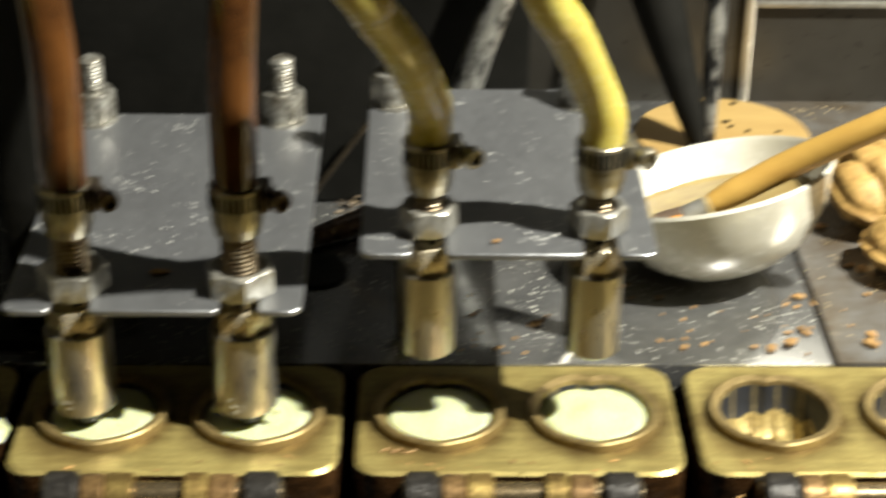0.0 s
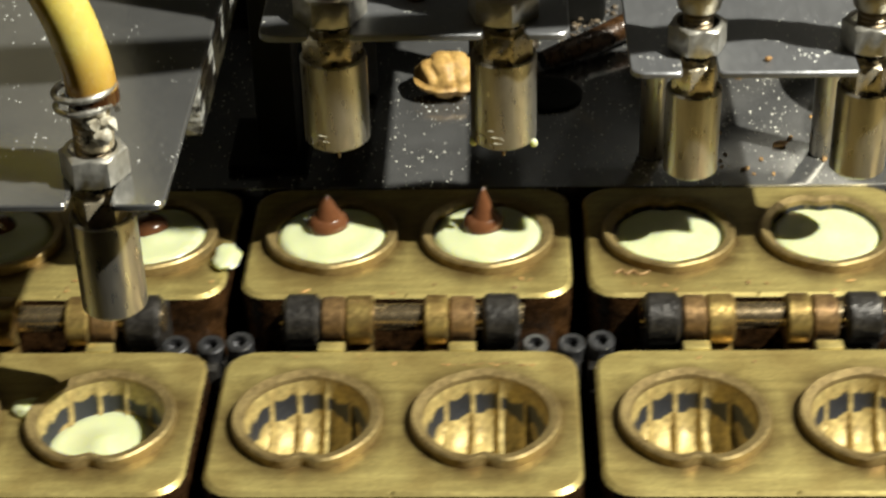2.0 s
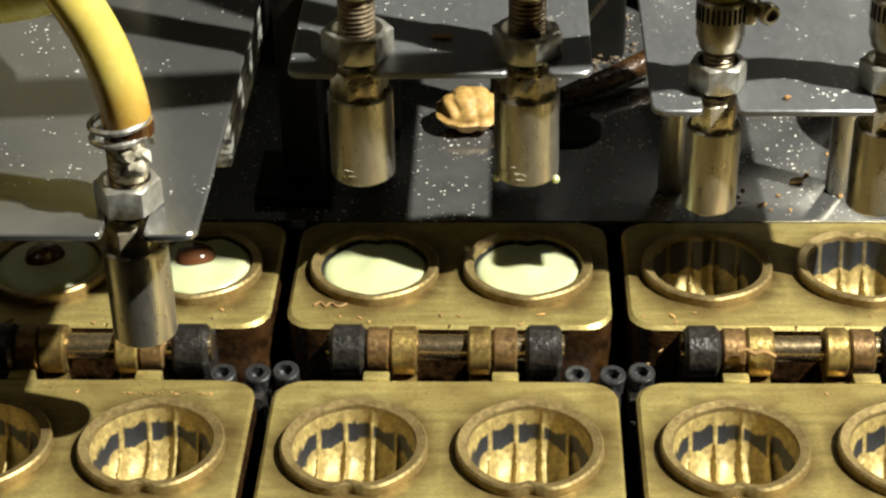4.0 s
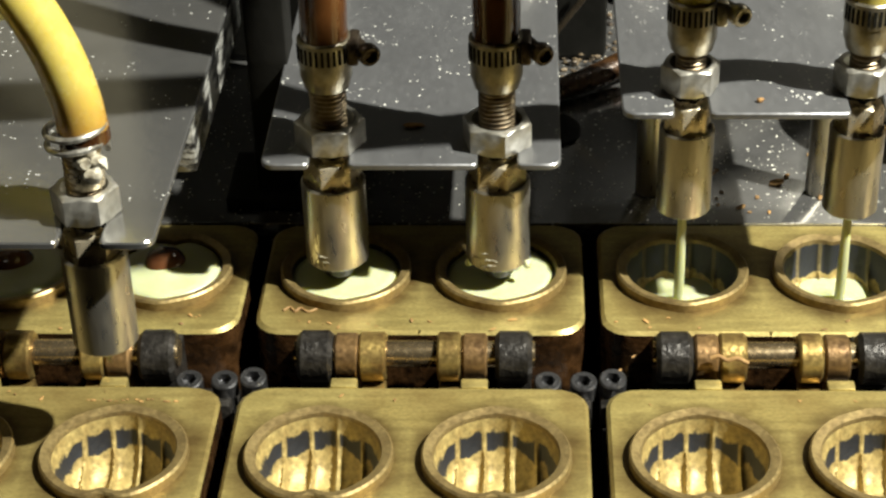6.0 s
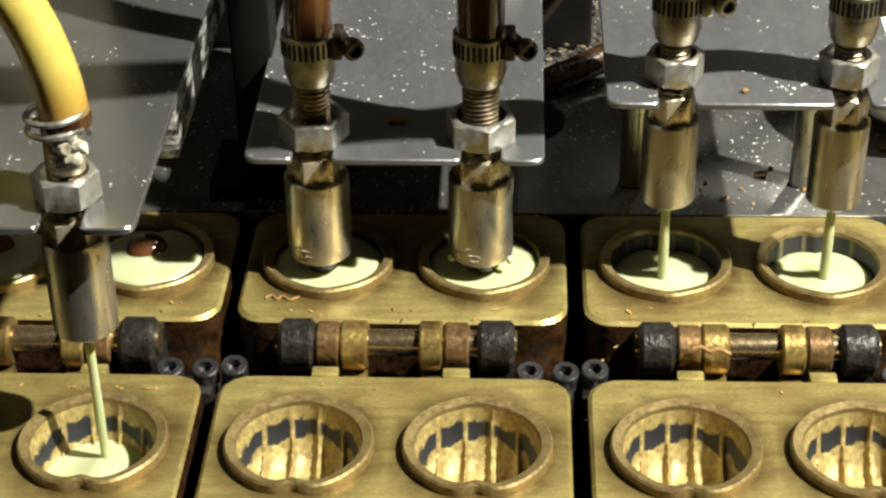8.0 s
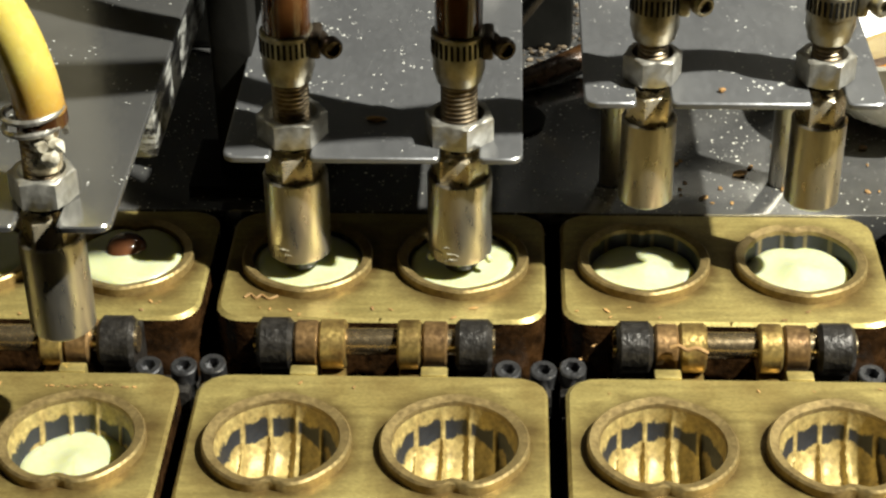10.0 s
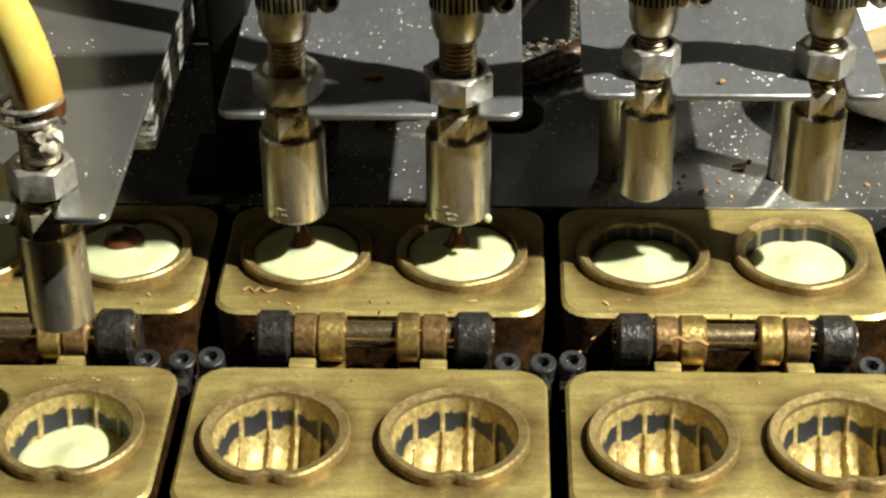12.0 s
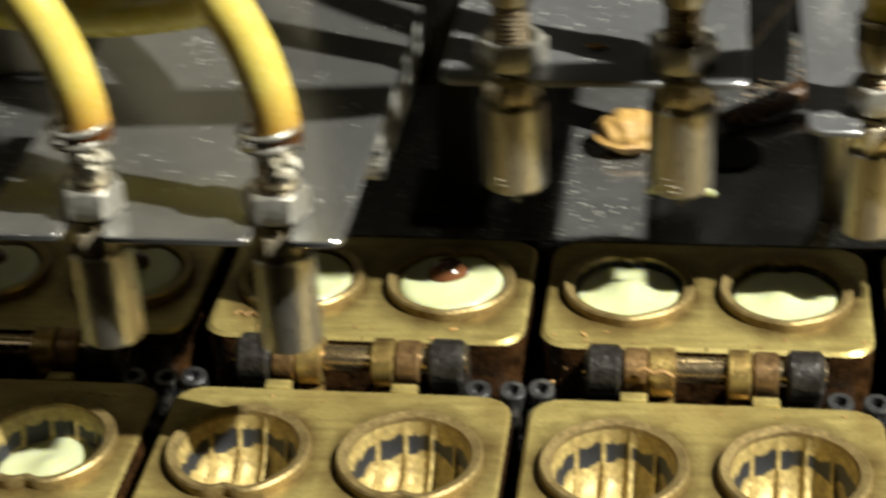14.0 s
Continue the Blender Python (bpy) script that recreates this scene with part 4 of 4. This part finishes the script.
setting("floor", box(-1.6, 1.6, -1.6, 1.6, -0.95, -0.93), DARK, "dark workshop floor far below the machine", "floor")
bm = box(-0.55, 0.55, -0.17, 0.083, -0.080, -0.055, 0.002)
setting("machine_base", bm, DARK, "greasy black machine bed under the chain", "machine base")
bm = box(-0.55, 0.2265, 0.0835, 0.33, -0.012, 0.0005, 0.0008)
setting("table_plate_1", bm, TABLE, "dark polished steel deck with dust and crumbs", "table")
bm = box(0.2285, 0.60, 0.0855, 0.33, -0.012, 0.0005, 0.0008)
setting("table_plate_2", bm, TABLE_STAINED, "dark polished steel deck beside a seam", "table")
setting("table_frame", box(-0.55, 0.60, 0.0860, 0.33, -0.05, -0.0135), DARK, "dark frame under the deck", "frame")
bm = box(0.13, 0.60, 0.310, 0.322, 0.0005, 0.50, 0.0)
setting("wall_back", bm, WALL, "dull stained steel back panel", "wall")
bm = box(0.2255, 0.2300, 0.3065, 0.3098, 0.0007, 0.30, 0.001)
box(0.2305, 0.60, 0.3065, 0.3098, 0.0470, 0.0500, 0.001, bm)
setting("trim", bm, NUT, "bright seams on the steel back panel", "trim")
bm = box(-0.125, 0.0660, 0.206, 0.33, 0.0007, 0.40, 0.003)
box(0.0660, 0.128, 0.262, 0.33, 0.0007, 0.40, 0.003, bm)
setting("machine_housing", bm, DARK, "black machine housing behind the depositors", "housing")
# Unseen pale panel, added to brighten the left plate's reflection and bounce light.
setting("reflector_panel", box(-0.55, -0.128, 0.206, 0.33, 0.0007, 0.40, 0.003), PANEL, "pale stained panel out of view, added to reflect light", "panel")
# room shell
bm = bmesh.new()
box(-1.6, 1.6, 1.55, 1.6, -0.93, 1.6, 0, bm)
box(-1.6, 1.6, -1.6, -1.55, -0.93, 1.6, 0, bm)
box(-1.6, -1.55, -1.549, 1.549, -0.93, 1.6, 0, bm)
box(1.55, 1.6, -1.549, 1.549, -0.93, 1.6, 0, bm)
setting("room_walls", bm, WALL, "plain grey workshop walls", "wall")
setting("ceiling", box(-1.6, 1.6, -1.6, 1.6, 1.601, 1.65), WALL, "plain workshop ceiling", "ceiling")

# dark upright between the left and middle depositors
col = thing("support_column", "black steel support column on the deck", "column")
part("column_body", box(-0.0615, -0.0475, 0.100, 0.118, 0.0006, 0.42, 0.001), DARK, col)
part("foot_plate", box(-0.072, -0.044, 0.092, 0.126, 0.0006, 0.005, 0.001), DARK, col)

# slanting black arm and rods behind
arm = thing("support_arm", "black forked steel arm standing on the deck", "arm")
part("arm_leg", tube([(0.202, 0.247, 0.002), (0.186, 0.255, 0.050), (0.170, 0.262, 0.10), (0.15, 0.27, 0.17)], 0.006, 10, 4, radii=[0.003, 0.009, 0.013, 0.013]), DARK, arm)
part("arm_leg", tube([(0.204, 0.247, 0.002), (0.204, 0.255, 0.050), (0.206, 0.262, 0.10), (0.21, 0.27, 0.17)], 0.004, 10, 4, radii=[0.002, 0.0045, 0.0045, 0.0045]), GREASE, arm, "scraped steel leg")
rod = thing("drive_rod", "worn steel rod leaning behind the depositors", "rod")
part("rod_shaft", tube([(0.092, 0.245, 0.002), (0.102, 0.245, 0.039), (0.113, 0.245, 0.072), (0.15, 0.245, 0.17)], 0.0065, 20, 6), GREASE, rod)

# rod, greasy bar and debris between the depositors
link = thing("control_rod", "thin oily steel rod slanting between the depositors", "rod")
part("rod_shaft", tube([(0.0330, 0.1890, 0.0030), (0.0426, 0.1890, 0.0180), (0.0600, 0.1890, 0.0420), (0.0780, 0.1890, 0.0650)], 0.0013, 12, 4), OILY, link)
part("rod_foot", lathe([(0.0060, 0.0007), (0.0060, 0.0030), (0.0048, 0.0042), (0.0015, 0.0042)], 20, m=Matrix.Translation((0.0330, 0.1890, 0))), OILY, link)
bar = part("guide_bar", tube([(0.0400, 0.1680, 0.0050), (0.0495, 0.1735, 0.0060), (0.0600, 0.1800, 0.0070), (0.0750, 0.1920, 0.0085)], 0.0045, 16, 5, radii=[0.0036, 0.0045, 0.0048, 0.0050]), BODY)
tagged(bar, "brown greasy guide bar lying on the deck", "bar")
rnd = random.Random(3)
bm = bmesh.new()
for i in range(260):
    s = rnd.uniform(0.0003, 0.0012)
    x, y = rnd.gauss(0.0580, 0.0060), rnd.uniform(0.184, 0.250)
    lump(bm, (x, y, 0.0005 + s * 0.6 + 0.004 * max(0, 1 - abs(x - 0.058) / 0.010) * rnd.random()), (s * 1.5, s, s * 0.9), i, 1)
tagged(part("debris", bm, DEBRIS), "pale and dark crumbs heaped on the deck", "debris", "", "stuff")

# dark round hole plug on the deck
plug = part("deck_plug", lathe([(0.0125, 0.0006), (0.0125, 0.0022), (0.0110, 0.0030), (0.006, 0.0030)], 36, m=Matrix.Translation((0.042, 0.148, 0))), DARK)
tagged(plug, "black round plug set in the steel deck", "plug", "deck plugs")
copy_thing(plug, pose(-0.088, 0.0, 0))


# ---- bowl, brush, board, cakes ----
bowl = thing("bowl", "white ceramic bowl tilted on the deck, with egg wash inside", "bowl", at=pose(0.1985, 0.1490, 0.0060, -10, -13))
prof = [(0.012, 0.0012), (0.019, 0.0), (0.0225, 0.0010), (0.032, 0.0075), (0.040, 0.0190), (0.0438, 0.0305), (0.0450, 0.0332), (0.0443, 0.0346), (0.0425, 0.0330), (0.0380, 0.0205), (0.029, 0.0095), (0.018, 0.0055), (0.005, 0.0045)]
part("bowl_body", lathe(prof, 64), CERAMIC, bowl, "white glazed ceramic with yellowed stains")
part("egg_wash", lathe([(0.0380, 0.0215), (0.0384, 0.0221), (0.0340, 0.0212), (0.004, 0.0210)], 48, wobble=lambda a, z: 1 + 0.015 * math.sin(3 * a)), SAUCE, bowl, "shallow yellow egg wash")
brush = thing("pastry_brush", "pastry brush with an ochre wooden handle lying in the bowl", "brush")
part("handle", tube([(0.1860, 0.1268, 0.0414), (0.1943, 0.1272, 0.0460), (0.2131, 0.1257, 0.0580), (0.2377, 0.1186, 0.0750), (0.270, 0.1100, 0.0960)], 0.005, 20, 6, radii=[0.0036, 0.0050, 0.0052, 0.0050, 0.0050]), WOOD, brush)
part("ferrule", tube([(0.1768, 0.1262, 0.0368), (0.1845, 0.1266, 0.0405)], 0.0036, 20, 2), NUT, brush, "bright metal ferrule")
part("bristles", tube([(0.1675, 0.1275, 0.0325), (0.1720, 0.1268, 0.0345), (0.1780, 0.1264, 0.0374)], 0.004, 16, 3, radii=[0.0042, 0.0042, 0.0034]), BRISTLE, brush, "dark wet bristles")
bm = bmesh.new()
lump(bm, (0.1735, 0.1228, 0.0365), (0.0034, 0.0018, 0.0020), 4.0, 3, 0.4)
part("yolk", bm, YOLK, brush, "orange egg yolk on the bristles")
board = part("wooden_board", lathe([(0.030, 0.0006), (0.037, 0.0006), (0.0385, 0.003), (0.0375, 0.0065), (0.030, 0.007)], 48, m=Matrix.Translation((0.212, 0.262, 0))), BOARD)
tagged(board, "round ochre wooden board with burnt specks on the deck", "board")
rnd = random.Random(5)
for i in range(14):
    bm = bmesh.new()
    a, r = rnd.uniform(0, 6.28), rnd.uniform(0.005, 0.033)
    lump(bm, (0.212 + r * math.cos(a), 0.262 + r * math.sin(a), 0.0075), (rnd.uniform(0.0008, 0.002), rnd.uniform(0.0006, 0.0014), 0.0008), i, 1)
    tagged(part("burnt_crumb", bm, DARK), "small burnt crumb on the wooden board", "crumb", "burnt crumbs")


def walnut_cake(centre, size, seed, turn=0.0, tilt=0.0):
    """A baked walnut-shaped cake with a seam and lobed ridges."""
    bm = bmesh.new()
    bmesh.ops.create_icosphere(bm, subdivisions=5, radius=1.0)
    for v in bm.verts:
        p = v.co.copy()
        lobes = abs(math.sin(p.x * 5.2 + 0.5 * noise.noise(p * 1.5 + Vector((seed, 0, 0)))))
        k = 0.86 + 0.14 * lobes ** 0.6 + 0.10 * noise.noise(p * 2.3 + Vector((0, seed, 0)))
        k += 0.12 * math.exp(-(p.z / 0.07) ** 2)
        v.co = Vector((p.x * size[0] * k, p.y * size[1] * k, p.z * size[2] * k))
    ob = part("walnut_cake", bm, CAKE, smooth=80, at=pose(*centre, tilt, 0, turn))
    return tagged(ob, "golden-brown walnut-shaped cake with a raised seam on the deck", "cake", "walnut cakes")


walnut_cake((0.0050, 0.1520, 0.0082), (0.0128, 0.0108, 0.0080), 2.0, 12, 8)
walnut_cake((0.264, 0.190, 0.0175), (0.021, 0.020, 0.0165), 5.0, 30, 20)
walnut_cake((0.268, 0.150, 0.0125), (0.018, 0.018, 0.0120), 8.0, 70, 0)

rnd = random.Random(11)
for i in range(130):
    bm = bmesh.new()
    x = rnd.uniform(0.085, 0.30)
    y = 0.088 + abs(rnd.gauss(0, 0.035)) if rnd.random() < 0.7 else rnd.uniform(0.09, 0.24)
    if (x - 0.196) ** 2 + (y - 0.149) ** 2 < 0.026 ** 2 or y > 0.3:
        continue
    s = rnd.uniform(0.0004, 0.0011) * (2.2 if rnd.random() < 0.22 else 1)
    lump(bm, (0, 0, 0), (s * rnd.uniform(1, 1.9), s, s * 0.65), i, 1)
    tagged(part("crumb", bm, CRUMB, at=pose(x, y, 0.0005 + s * 0.55, 0, 0, rnd.uniform(0, 180))), "golden crumb on the steel deck", "crumb", "crumbs on the deck")


def motions():
    for k, mould in MOULDS.items():
        walk(mould, [(t, pose(k * PITCH + s, LINE_Y, LINE_Z)) for t, s in SHIFT])
    for ob, rows in MOVING:
        walk(ob, rows)
    walk(choc, [(t, pose(0, 0, z)) for t, z in LIFT])


motions()
